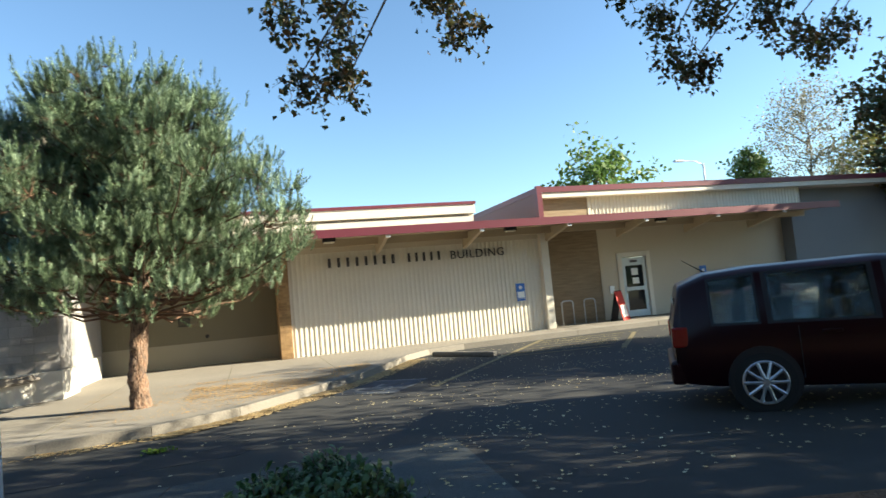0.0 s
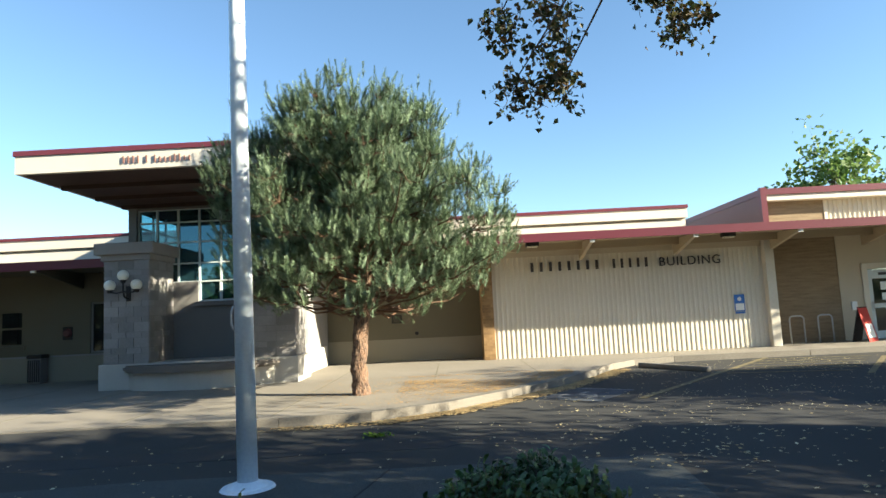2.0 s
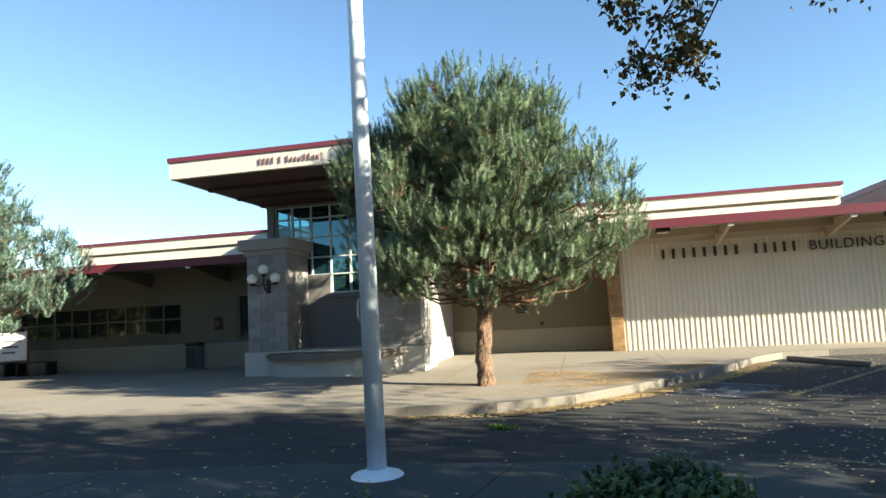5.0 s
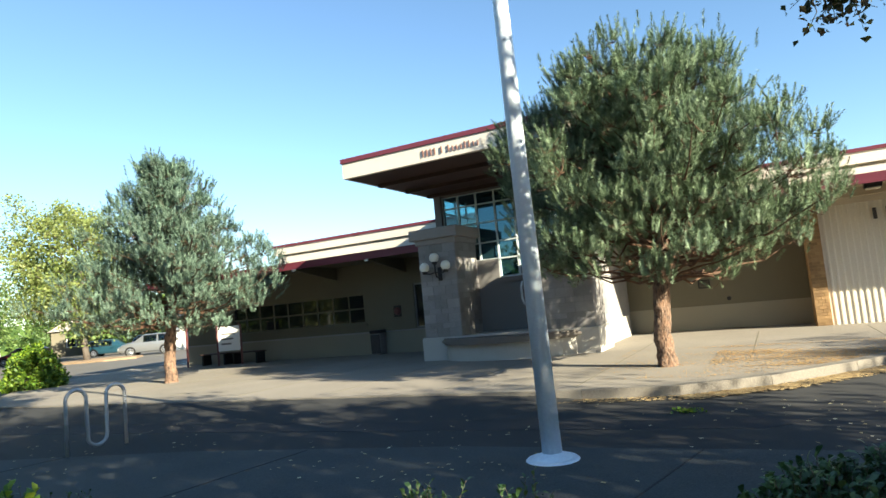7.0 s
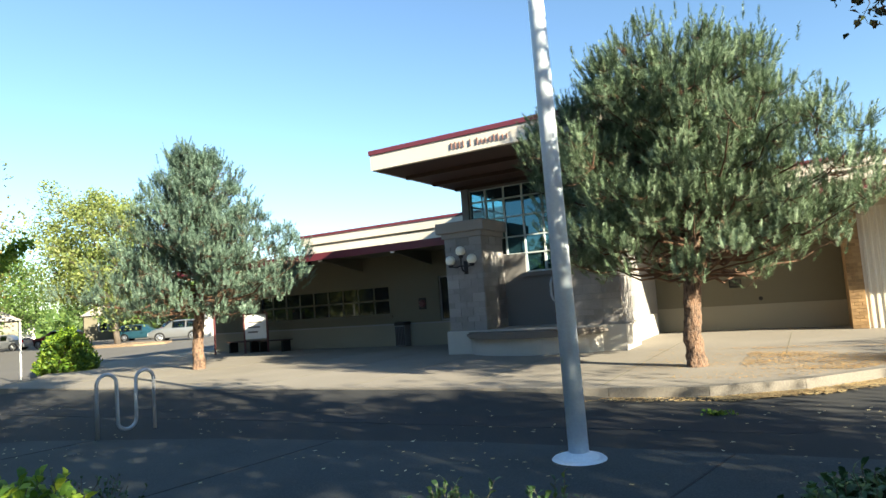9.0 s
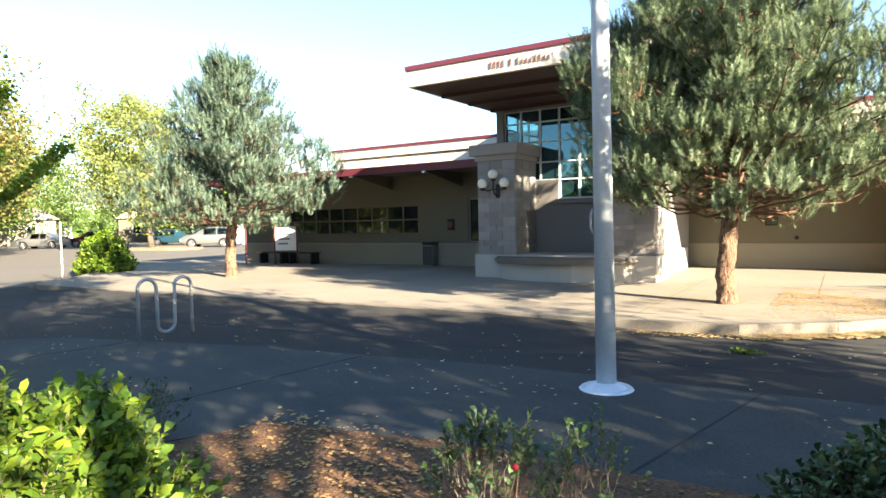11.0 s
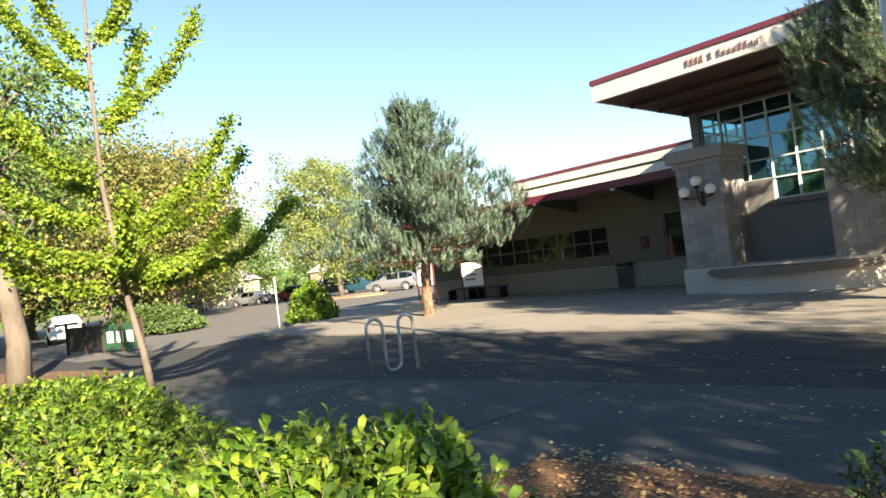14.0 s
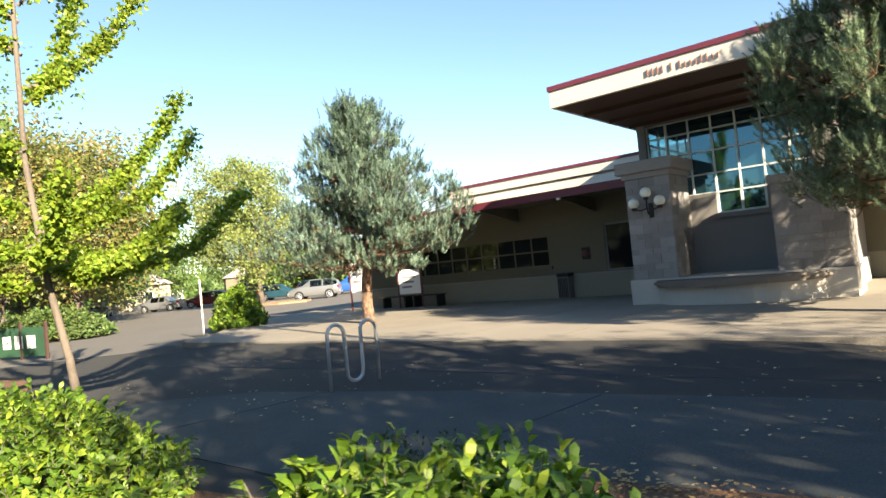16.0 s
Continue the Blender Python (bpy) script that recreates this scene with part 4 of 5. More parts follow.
def hanging_spray(name, start, clumps, leaves_each, label):
    """A limb that hangs into view, with thin twigs and clumps of leaves."""
    t = empty(name, *start, label, "branch")
    o = np.array(start)
    paths, cs = [], []
    for (cx, cy, cz, r) in clumps:
        c = np.array((cx, cy, cz)) - o
        p = bent((0, 0, 0), c + np.array([0, 0, r * 0.7]), 0.05, 5, 0.03)
        paths.append((p, 0.03, 0.006))
        for _ in range(16):
            d = unit(rng.normal(size=3) * np.array([1, 0.8, 0.9]) + np.array([0, 0, -0.3]))
            s = c + np.array([0, 0, r * 0.4]) + rng.normal(size=3) * r * 0.3
            e = c + d * r * (0.6 + 0.6 * rng.random())
            paths.append((bent(s, e, -0.04, 3, 0.08), 0.005, 0.0018))
            for g in np.linspace(0.3, 1.0, leaves_each // 9):
                cs.append(s + (e - s) * g + rng.normal(size=3) * 0.045)
    part("twig_growth", limb_tubes(bmesh.new(), paths, 4), "bark_grey", t)
    cs = np.array(cs)
    v, f = leaf_mesh(cs, unit(rng.normal(size=cs.shape) + np.array([0, 0, 0.5])), rng.normal(size=cs.shape) + np.array([0, 0, -0.8]), 0.048 + 0.034 * rng.random(len(cs)), 0.75)
    raw("foliage", v, f, LEAF["street"], t)
    return t


hanging_spray("hanging_branch", (3.2, 1.2, 5.9), [(0.75, 5.5, 4.15, 0.25), (1.15, 5.5, 3.85, 0.33), (0.85, 5.5, 3.5, 0.28), (1.2, 5.5, 4.3, 0.3), (1.3, 5.6, 3.6, 0.22)], 110, "thin branch with brown and green leaves hanging overhead")
hanging_spray("hanging_branch", (3.6, 1.4, 6.0), [(2.1, 5.5, 4.4, 0.25), (2.35, 5.5, 4.12, 0.26), (2.2, 5.5, 4.6, 0.3)], 150, "dense dark leafy branch end hanging overhead")
hanging_spray("hanging_branch", (5.0, 1.4, 6.0), [(4.55, 5.5, 4.3, 0.28), (4.75, 5.5, 3.95, 0.3), (5.0, 5.5, 3.75, 0.24), (5.2, 5.5, 4.35, 0.26), (4.2, 5.5, 4.65, 0.25)], 130, "dark leafy branch end hanging overhead")
hanging_spray("hanging_branch", (6.0, 1.4, 6.0), [(6.0, 5.5, 4.4, 0.3), (6.4, 5.5, 4.15, 0.3), (6.75, 5.5, 4.1, 0.28), (7.1, 5.5, 4.3, 0.26), (6.2, 5.5, 4.7, 0.3)], 130, "dark leafy branch end hanging overhead")


def shrub(name, box_, count, per, leaf, leaf_size, label, category, stems="bark_grey", tall=0.22, core=True):
    """A dense shrub: upright shoots, each with leaves set round it, over a dark core that stands for the shaded inside.
    """
    x0, x1, y0, y1, z1 = box_
    cx, cy = (x0 + x1) / 2, (y0 + y1) / 2
    t = empty(name, cx, cy, 0.03, label, category)
    hx, hy = (x1 - x0) / 2, (y1 - y0) / 2
    paths, cs, ns, axs = [], [], [], []
    for _ in range(count):
        a, r = rng.random() * 2 * math.pi, rng.random() ** 0.42
        px, py = math.cos(a) * r * hx, math.sin(a) * r * hy
        wob = 0.84 + 0.25 * noise.noise(Vector((px * 1.5 + cx, py * 1.5 + cy, 0.3))) + 0.3 * noise.noise(Vector((px * 4 / max(1, hx * 0.5) + cx, py * 4 / max(1, hy * 0.5) + cy, 2.3)))
        top = z1 * wob * (1 - 0.75 * r ** 3.2) if r < 0.97 else z1 * rng.random() * 0.5
        if r > 0.8:
            top *= 0.25 + 0.85 * rng.random()
        L = 0.14 + tall * rng.random()
        d = unit(np.array([px / hx * 0.9 * r ** 3, py / hy * 0.9 * r ** 3, 0.9]) + rng.normal(size=3) * 0.22)
        b = np.array([px, py, max(0.05, top - L * 0.6)])
        paths.append(([tuple(b - d * 0.15), tuple(b + d * L)], 0.004, 0.002))
        if not core and rng.random() < 0.3:
            paths.append(([(px * 0.3, py * 0.3, -0.02), (px * 0.7, py * 0.7, b[2] * 0.5), tuple(b - d * 0.1)], 0.006, 0.004))
        for k in range(per):
            g = (k + 0.5) / per
            az = k * 2.4 + a
            o = unit(np.cross(d, np.array([math.cos(az), math.sin(az), 0.2])))
            cs.append(b + d * L * g)
            axs.append(o * (0.85 - 0.5 * g) + d * (0.6 + 0.9 * g) + rng.normal(size=3) * 0.15)
            ns.append(d * 0.7 - o * 0.8 + rng.normal(size=3) * 0.25)
    part("stem_growth", limb_tubes(bmesh.new(), paths, 3), stems, t)
    cs, ns, axs = np.array(cs), unit(np.array(ns)), np.array(axs)
    v, f = leaf_mesh(cs, ns, axs, leaf_size * (0.7 + 0.6 * rng.random(len(cs))), 0.5, blunt=True)
    raw("foliage", v, f, LEAF[leaf], t)
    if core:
        # solid lumpy blob in dark leaf colour, put in for the shade between shoots
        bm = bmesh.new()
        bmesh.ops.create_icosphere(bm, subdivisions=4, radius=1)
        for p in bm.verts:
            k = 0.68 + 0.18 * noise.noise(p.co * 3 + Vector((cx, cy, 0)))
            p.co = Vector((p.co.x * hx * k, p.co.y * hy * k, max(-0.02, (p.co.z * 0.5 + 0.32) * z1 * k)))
        part("shade_core", bm, LEAF["dark"], t, smooth=True)
    return t


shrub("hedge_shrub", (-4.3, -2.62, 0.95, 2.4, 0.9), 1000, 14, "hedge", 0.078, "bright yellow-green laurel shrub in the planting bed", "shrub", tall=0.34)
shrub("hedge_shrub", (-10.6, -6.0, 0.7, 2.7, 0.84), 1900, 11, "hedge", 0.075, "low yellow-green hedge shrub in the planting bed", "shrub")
shrub("rose_bush", (-0.15, 1.15, 3.35, 4.4, 0.72), 800, 9, "rose", 0.058, "dark green rose bush beside the concrete pad", "shrub", tall=0.16, core=False)
shrub("rose_bush", (-1.85, -1.25, 3.0, 3.5, 0.62), 60, 11, "rose", 0.05, "sparse leggy rose bush in the bark mulch", "shrub", tall=0.14, core=False)
shrub("rose_bush", (-1.25, -0.85, 3.2, 3.6, 0.64), 34, 11, "rose", 0.048, "thin leggy rose bush at the mulch edge", "shrub", tall=0.14, core=False)
shrub("rose_bush", (-5.1, -4.4, 2.75, 3.5, 0.5), 90, 7, "rose", 0.045, "small dark shrub at the bed's edge", "shrub", tall=0.25, core=False)
shrub("round_bush", (-24.0, -22.0, 12.6, 14.2, 1.4), 900, 10, "hedge", 0.14, "leafy green bush at the pavement's corner", "shrub", core=False)
shrub("far_hedge", (-41.0, -31.5, 9.5, 13.5, 1.2), 1500, 6, "dark", 0.22, "clipped dark green hedge beside the road", "hedge")
for k, (x, y) in enumerate(((-1.2, 2.86),)):
    b = empty("rose_flower", x, y, 0.6, "small red rose flower on the leggy bush", "flower")
    part("stalk", tube(bmesh.new(), [(0, 0.02, -0.02), (-0.05, 0.1, -0.28), (-0.1, 0.18, -0.57)], 0.004, 5), "limb", b)
    part("blossom", ball(bmesh.new(), (0, 0, 0), 0.02, 10, 0.8), "petal", b)


def ginkgo(x, y):
    t = empty("ginkgo_tree", x, y, 0.03, "young ginkgo with upswept yellow-green branches", "tree")
    tp = [(0.05, 0.35, -0.05), (0.03, 0.25, 0.9), (0, 0.1, 1.8), (0, -0.05, 3.3), (0, -0.05, 5.0), (0, 0.0, 7.2)]
    part("trunk", tube(bmesh.new(), tp, [0.066, 0.048, 0.040, 0.033, 0.026, 0.010], 10), "bark_grey", t, smooth=True)
    paths, cs, axs = [], [], []
    tips = [((0, 0, 2.6), (0.5, 1.72, 4.25)), ((0, 0, 2.45), (0.4, 1.9, 3.75)), ((0, 0, 2.0), (0.25, 2.75, 3.0)), ((0, 0, 4.2), (0.2, 1.5, 5.95)), ((0, 0, 4.0), (-0.3, 0.8, 5.7)), ((0, 0, 3.4), (0.3, -1.6, 4.6)), ((0, 0, 2.8), (0.6, -1.9, 3.7)), ((0, 0, 2.3), (0.9, -1.7, 2.9)), ((0, 0, 4.6), (-0.6, -1.2, 6.4)), ((0, 0, 2.4), (-1.6, 0.8, 3.4)), ((0, 0, 3.2), (-1.5, -0.7, 4.6)), ((0, 0, 2.1), (1.6, -0.2, 2.9)), ((0, 0, 5.2), (0.5, 0.7, 6.9)), ((0, 0, 2.0), (0.9, 1.4, 2.55)), ((0, 0, 5.0), (-0.2, -0.9, 7.0)), ((0, 0, 2.2), (-0.6, 2.2, 2.9)), ((0, 0, 1.9), (0.2, -1.3, 2.3))]
    for a, b in tips:
        m = np.array(bent(a, b, -0.16, 6, 0.03))
        paths.append(([tuple(q) for q in m], 0.026, 0.006))
        for _ in range(int(620 * np.linalg.norm(np.array(b) - np.array(a)))):
            g = 0.12 + 0.88 * rng.random()
            q = np.array([np.interp(g * 6, range(7), m[:, c]) for c in range(3)])
            cs.append(q + rng.normal(size=3) * np.array([0.062, 0.062, 0.055]))
            axs.append(rng.normal(size=3) + np.array([0, 0, -0.3]))
    part("branching", limb_tubes(bmesh.new(), paths, 6), "bark_grey", t)
    cs, axs = np.array(cs), np.array(axs)
    v, f = leaf_mesh(cs, unit(rng.normal(size=cs.shape) + np.array([0, 0, 0.7])), axs, 0.05 + 0.03 * rng.random(len(cs)), 1.0)
    raw("foliage", v, f, LEAF["ginkgo"], t)


ginkgo(-10.42, 2.85)

# trees round the car park and behind the building
leafy_tree(-46.8, 30.8, 0.1, 12.0, 4.3, 2.6, "lime", 26000, 0.21, "yellow-green tree on the car park island", 0.22, 28, shift=(-1.2, -1.0))
for k, (x, y, h, s, m) in enumerate(((-47, 17, 12.5, 5.2, "autumn"), (-44, 11.5, 11.5, 4.6, "autumn"), (-60, 17.5, 15, 6.5, "autumn"), (-52, 9, 13, 6.0, "dark"), (-66, 23, 15.5, 6.0, "autumn"), (-45, 3.5, 12.5, 5.5, "autumn"), (-76, 30, 12, 6.0, "mid"), (-88, 42, 11, 6.0, "mid"), (-38, -3.5, 12, 5.5, "dark"), (-31, 1.8, 6.5, 2.6, "lime"), (-95, 60, 14, 7.0, "mid"), (-57.5, 48.5, 5.6, 3.4, "mid"), (-64.5, 45.5, 5.2, 3.4, "mid"))):
    leafy_tree(x, y, 0.0, h, s, 1.6 if k > 1 else 2.3, m, 13000 if k > 1 else 24000, 0.34 if k > 1 else 0.24, {"autumn": "tall tree with leaves turning yellow and orange", "dark": "dense dark green tree beside the road", "mid": "green tree at the car park's far side", "lime": "small yellow-green tree beside the road"}[m], 0.25, 34, sparse=0.62, seed_shift=k)
leafy_tree(-19.6, 3.0, 0.0, 8.4, 2.3, 3.4, "mid", 11000, 0.13, "broad green tree with a thick trunk beside the planting bed", 0.26, 28, sparse=0.5)
leafy_tree(28.6, 46.0, 0.0, 12.4, 4.0, 3.0, "mid", 5000, 0.42, "round green tree behind the building", 0.25, 26)
leafy_tree(51.0, 46.0, 0.0, 18.5, 4.6, 4.0, "grey", 9000, 0.22, "tall thin silvery birch behind the building", 0.2, 30, sparse=0.7)
leafy_tree(57.0, 44.0, 0.0, 14.0, 4.2, 4.0, "autumn", 5200, 0.36, "tall tree with turning leaves behind the building", 0.2, 30, sparse=0.7)
leafy_tree(45.2, 47.0, 0.0, 12.5, 2.0, 2.0, "dark", 5200, 0.36, "dark narrow conifer behind the building", 0.2, 34, sparse=0.7)
# far wooded skyline
v, f = [], []
n = 22000
a = rng.random(n) * 2 * math.pi
rr = 150 + 90 * rng.random(n)
hh = np.array([6 + 5 * noise.noise(Vector((math.cos(q) * 9, math.sin(q) * 9, 0))) for q in a])
c = np.stack([np.cos(a) * rr, np.sin(a) * rr + 20, rng.random(n) ** 1.2 * np.maximum(hh, 1.5)], 1)
v, f = quad_leaves(c, 2.2 + 1.6 * rng.random(n))
tagged(raw("far_woods", v, f, LEAF["mid"]), "distant belt of green trees", "trees", kind="stuff")


# fallen leaves and pine litter
def scatter(name, n, area, z, size, leaf, label, paved=False):
    x = area[0] + (area[1] - area[0]) * rng.random(n)
    y = area[2] + (area[3] - area[2]) * rng.random(n)
    keep = np.array([noise.noise(Vector((p * 0.5, q * 0.9, 3.0))) + 0.25 * rng.normal() > 0.02 for p, q in zip(x, y)])
    if paved:
        edge = np.interp(y, [p[1] for p in KERB[11:24]], [p[0] for p in KERB[11:24]])
        keep &= x < edge - 0.3
    x, y = x[keep], y[keep]
    v, f = quad_leaves(np.stack([x, y, np.full(len(x), z)], 1), size * (0.6 + 0.7 * rng.random(len(x))), 0.75)
    tagged(raw(name, v, f, LEAF[leaf]), label, "leaves", kind="stuff")


scatter("fallen_leaves", 8500, (1.5, 16, 4.6, 17.4), 0.015, 0.052, "litter", "pale fallen leaves scattered on the asphalt")
scatter("fallen_leaves", 900, (-14, 1.5, 4.2, 9.6), 0.025, 0.05, "litter", "pale fallen leaves scattered on the driveway")
scatter("fallen_leaves", 5200, (-4.2, 1.2, 2.2, 4.35), 0.045, 0.045, "orange_litter", "dry brown leaves on the bark mulch")
scatter("pine_litter", 9000, (-3.0, 2.8, 10.9, 15.8), G + 0.012, 0.034, "orange_litter", "orange pine litter round the trunk on the pavement", True)
kl = np.array(KERB[8:20])
seg = np.where(rng.random(5200) < 0.12, rng.integers(1, 4, 5200), rng.integers(4, 9, 5200))
tt = rng.random(5200)[:, None]
pts_ = kl[seg] * (1 - tt) + kl[seg + 1] * tt + np.stack([0.02 + 0.4 * rng.random(5200) ** 1.6, -0.02 - 0.34 * rng.random(5200) ** 1.6], 1)
v, f = quad_leaves(np.concatenate([pts_, np.full((5200, 1), 0.02)], 1), 0.05 + 0.04 * rng.random(5200), 0.85)
tagged(raw("gutter_leaves", v, f, LEAF["gutter"]), "yellow leaves gathered in the gutter along the kerb", "leaves", kind="stuff")
v, f = quad_leaves(np.array([-0.96, 8.9, 0.03]) + rng.normal(size=(70, 3)) * np.array([0.08, 0.05, 0.012]), 0.05 + 0.03 * rng.random(70), 0.3)
tagged(raw("weed_tuft", v, f, LEAF["hedge"]), "small yellow-green weed tuft in the asphalt", "weed", kind="stuff")


scatter("pine_litter", 22000, (-1.0, 2.9, 12.0, 15.6), G + 0.014, 0.036, "orange_litter", "dense orange pine litter swept beside the trunk", True)


# ---- lamps, signs and furniture at the building ----
def globe_lamp(x, y, z):
    g = empty("globe_lamp", x, y, z, "black wall bracket lamp with three milky globes", "lamp")
    part("wall_plate", boxm(-0.06, 0.06, -0.03, 0.0, -0.25, 0.12, 0.01), "black", g)
    part("stem", tube(bmesh.new(), [(0, -0.02, -0.2), (0, -0.22, -0.15), (0, -0.28, 0.0), (0, -0.28, 0.30)], 0.022), "black", g)
    for dx, dz in ((-0.33, 0.12), (0, 0.36), (0.33, 0.12)):
        if dx:
            part("arm", tube(bmesh.new(), [(0, -0.28, -0.02), (dx * 0.5, -0.28, -0.06), (dx, -0.28, dz - 0.14)], 0.018), "black", g)
        part("globe", ball(bmesh.new(), (dx, -0.28, dz + 0.02), 0.135, 24), "globe", g, smooth=True)
        part("cup", cyl(bmesh.new(), (dx, -0.28, dz - 0.17), (dx, -0.28, dz - 0.09), 0.05, 0.075), "black", g)


globe_lamp(-7.93, 15.82, 2.58)

bin_ = empty("litter_bin", -12.42, 19.2, G, "grey ribbed litter bin with a dark lid against the wall", "bin")
part("body", boxm(-0.2, 0.2, -0.19, 0.19, 0.0, 0.74, 0.03), "grey_wall", bin_)
part("lid", boxm(-0.23, 0.23, -0.22, 0.22, 0.74, 0.86, 0.04), "black", bin_)
for k in range(6):
    part("slat", boxm(-0.185 + 0.065 * k, -0.145 + 0.065 * k, -0.205, -0.19, 0.05, 0.70), "black", bin_)
al = empty("alarm_bell", -11.7, LY, 1.6, "dark red round alarm bell on a wall plate", "bell")
part("plate", boxm(-0.15, 0.15, -0.03, 0, -0.2, 0.2, 0.01), "black", al)
part("gong", cyl(bmesh.new(), (0, -0.03, 0), (0, -0.1, 0), 0.14, 0.09, 24), "redwall", al)


def notice_stand(x, y, turn, w, h, z, label):
    s = empty("notice_stand", x, y, G, label, "sign", turn=turn)
    for dx in (-w / 2 - 0.03, w / 2 + 0.03):
        part("post", boxm(dx - 0.03, dx + 0.03, -0.03, 0.03, 0, z + h + 0.04), "redwall", s)
    part("panel", boxm(-w / 2, w / 2, -0.02, 0.02, z, z + h, 0.005), "white", s)
    for k in range(3):
        part("bar", boxm(-w * 0.36, w * (0.1 + 0.1 * k), -0.026, -0.02, z + h * (0.25 + 0.2 * k), z + h * (0.32 + 0.2 * k)), "grey_wall", s)


notice_stand(-21.3, 18.05, 20, 0.75, 1.55, 0.75, "tall white notice panel on dark red posts")
notice_stand(-18.75, 18.35, 20, 0.9, 0.95, 0.55, "white notice board on dark red posts")
for x in (-19.9, -18.2):
    b = empty("bench", x, 18.75, G, "low dark slatted bench beside the wall", "bench", "benches by the wall")
    for k in range(4):
        part("slat", boxm(-0.75, 0.75, -0.22 + 0.12 * k, -0.13 + 0.12 * k, 0.42, 0.46), "soffit", b)
    for dx in (-0.6, 0.6):
        part("leg", boxm(dx - 0.04, dx + 0.04, -0.2, 0.22, 0, 0.42), "black", b)

sg = empty("parking_sign", 9.06, WY - 0.04, 1.27, "blue and white accessible parking sign on the wall", "sign")
part("plate", boxm(-0.16, 0.16, -0.012, 0, 0.0, 0.52, 0.004), "blue", sg)
part("bar", boxm(-0.13, 0.13, -0.016, -0.012, 0.03, 0.24), "white", sg)
part("symbol", cyl(bmesh.new(), (0.0, -0.012, 0.38), (0.0, -0.017, 0.38), 0.06, n=20), "white", sg)
part("lower_bar", boxm(-0.15, 0.15, -0.012, 0, -0.07, -0.01), "blue", sg)
for x in (10.85, 11.75):
    h = empty("hoop_rack", x, 20.55, G, "grey steel hoop rack on the pavement", "bike rack", "hoop racks")
    part("hoop", tube(bmesh.new(), [(0, 0, 0), (0, 0, 0.78), (0.03, 0, 0.84), (0.09, 0, 0.87), (0.36, 0, 0.87), (0.42, 0, 0.84), (0.45, 0, 0.78), (0.45, 0, 0)], 0.024, 10), "steel", h, smooth=True)
ab = empty("sandwich_board", 12.95, 20.2, G, "red and white folding sandwich board beside the door", "sign", turn=35)
for s in (-1, 1):
    bm = boxm(-0.31, 0.31, -0.012, 0.012, 0, 1.1, 0.008)
    bmesh.ops.transform(bm, matrix=pose(0, s * 0.24, 0, s * 13, 0, 0), verts=bm.verts)
    part("board", bm, "red_board" if s < 0 else "black", ab)
bm = boxm(-0.22, 0.22, -0.018, -0.0125, 0.12, 0.55)
bmesh.ops.transform(bm, matrix=pose(0, -0.24, 0, -13, 0, 0), verts=bm.verts)
part("white_panel", bm, "white", ab)
ib = empty("intercom", 13.2, 20.98, 1.25, "white intercom box on the wall", "intercom")
part("case", boxm(-0.09, 0.09, -0.06, 0, -0.14, 0.14, 0.01), "white", ib)
post = empty("marker_post", -21.45, 11.1, G, "thin white marker post on the pavement", "post")
part("post", boxm(-0.028, 0.028, -0.02, 0.02, 0, 1.82, 0.006), "white", post)
for k in range(3):
    part("hole_band", boxm(-0.031, 0.031, -0.023, 0.023, 0.5 + 0.4 * k, 0.52 + 0.4 * k), "steel", post)
sg2 = empty("parking_sign", 17.3, 20.9, 1.4, "blue accessible parking sign by the wall", "sign")
part("plate", boxm(-0.16, 0.16, -0.012, 0, 0.0, 0.45, 0.004), "blue", sg2)
part("symbol", cyl(bmesh.new(), (0.0, -0.012, 0.28), (0.0, -0.017, 0.28), 0.06, n=20), "white", sg2)

# yellow hatching at the accessible bay
hatch = tagged(empty("road_marking", 0, 0, 0.004), "worn yellow hatched parking lines", "road marking", kind="structure")
part("line", slab(bmesh.new(), [(3.3, 11.35), (3.42, 11.3), (8.75, 17.85), (8.63, 17.9)], -0.001, 0.004), "yellow_line", hatch)
part("line", slab(bmesh.new(), [(8.6, 13.4), (8.72, 13.35), (11.35, 16.85), (11.23, 16.9)], -0.001, 0.004), "yellow_line", hatch)
for k in range(6):
    f = 0.06 + 0.17 * k
    ax, ay = 6.06 + 2.63 * f, 14.38 + 3.5 * f
    part("line", slab(bmesh.new(), [(ax, ay), (ax + 0.05, ay - 0.1), (ax + 2.55, ay - 0.6), (ax + 2.5, ay - 0.5)], -0.001, 0.004), "yellow_line", hatch)
structure("road_patch", slab(bmesh.new(), [(-16, 7.0), (-8, 7.55), (0, 8.0), (0.5, 8.6), (-8, 8.15), (-16, 7.85)], -0.05, 0.003), "asphalt_dark", "darker strip of patched asphalt", "road")
M["worn_blue"] = material("worn_blue_road_paint", (0.058, 0.072, 0.092), (0.038, 0.038, 0.04), 0.85, 16, 60, 0.2, 0.003, spread=0.25)
M["worn_white"] = material("worn_white_road_paint", (0.24, 0.245, 0.25), (0.06, 0.06, 0.062), 0.85, 24, 60, 0.2, 0.003, spread=0.3)
bay = tagged(empty("bay_symbol", 2.55, 12.15, 0.004, turn=-36), "worn blue square with a white wheelchair symbol on the asphalt", "road marking", kind="structure")
part("square", boxm(-0.62, 0.62, -0.8, 0.8, -0.002, 0.003), "worn_blue", bay)
part("edge_line", boxm(-0.62, 0.62, 0.8, 0.88, -0.002, 0.004), "worn_white", bay)
bm = bmesh.new()
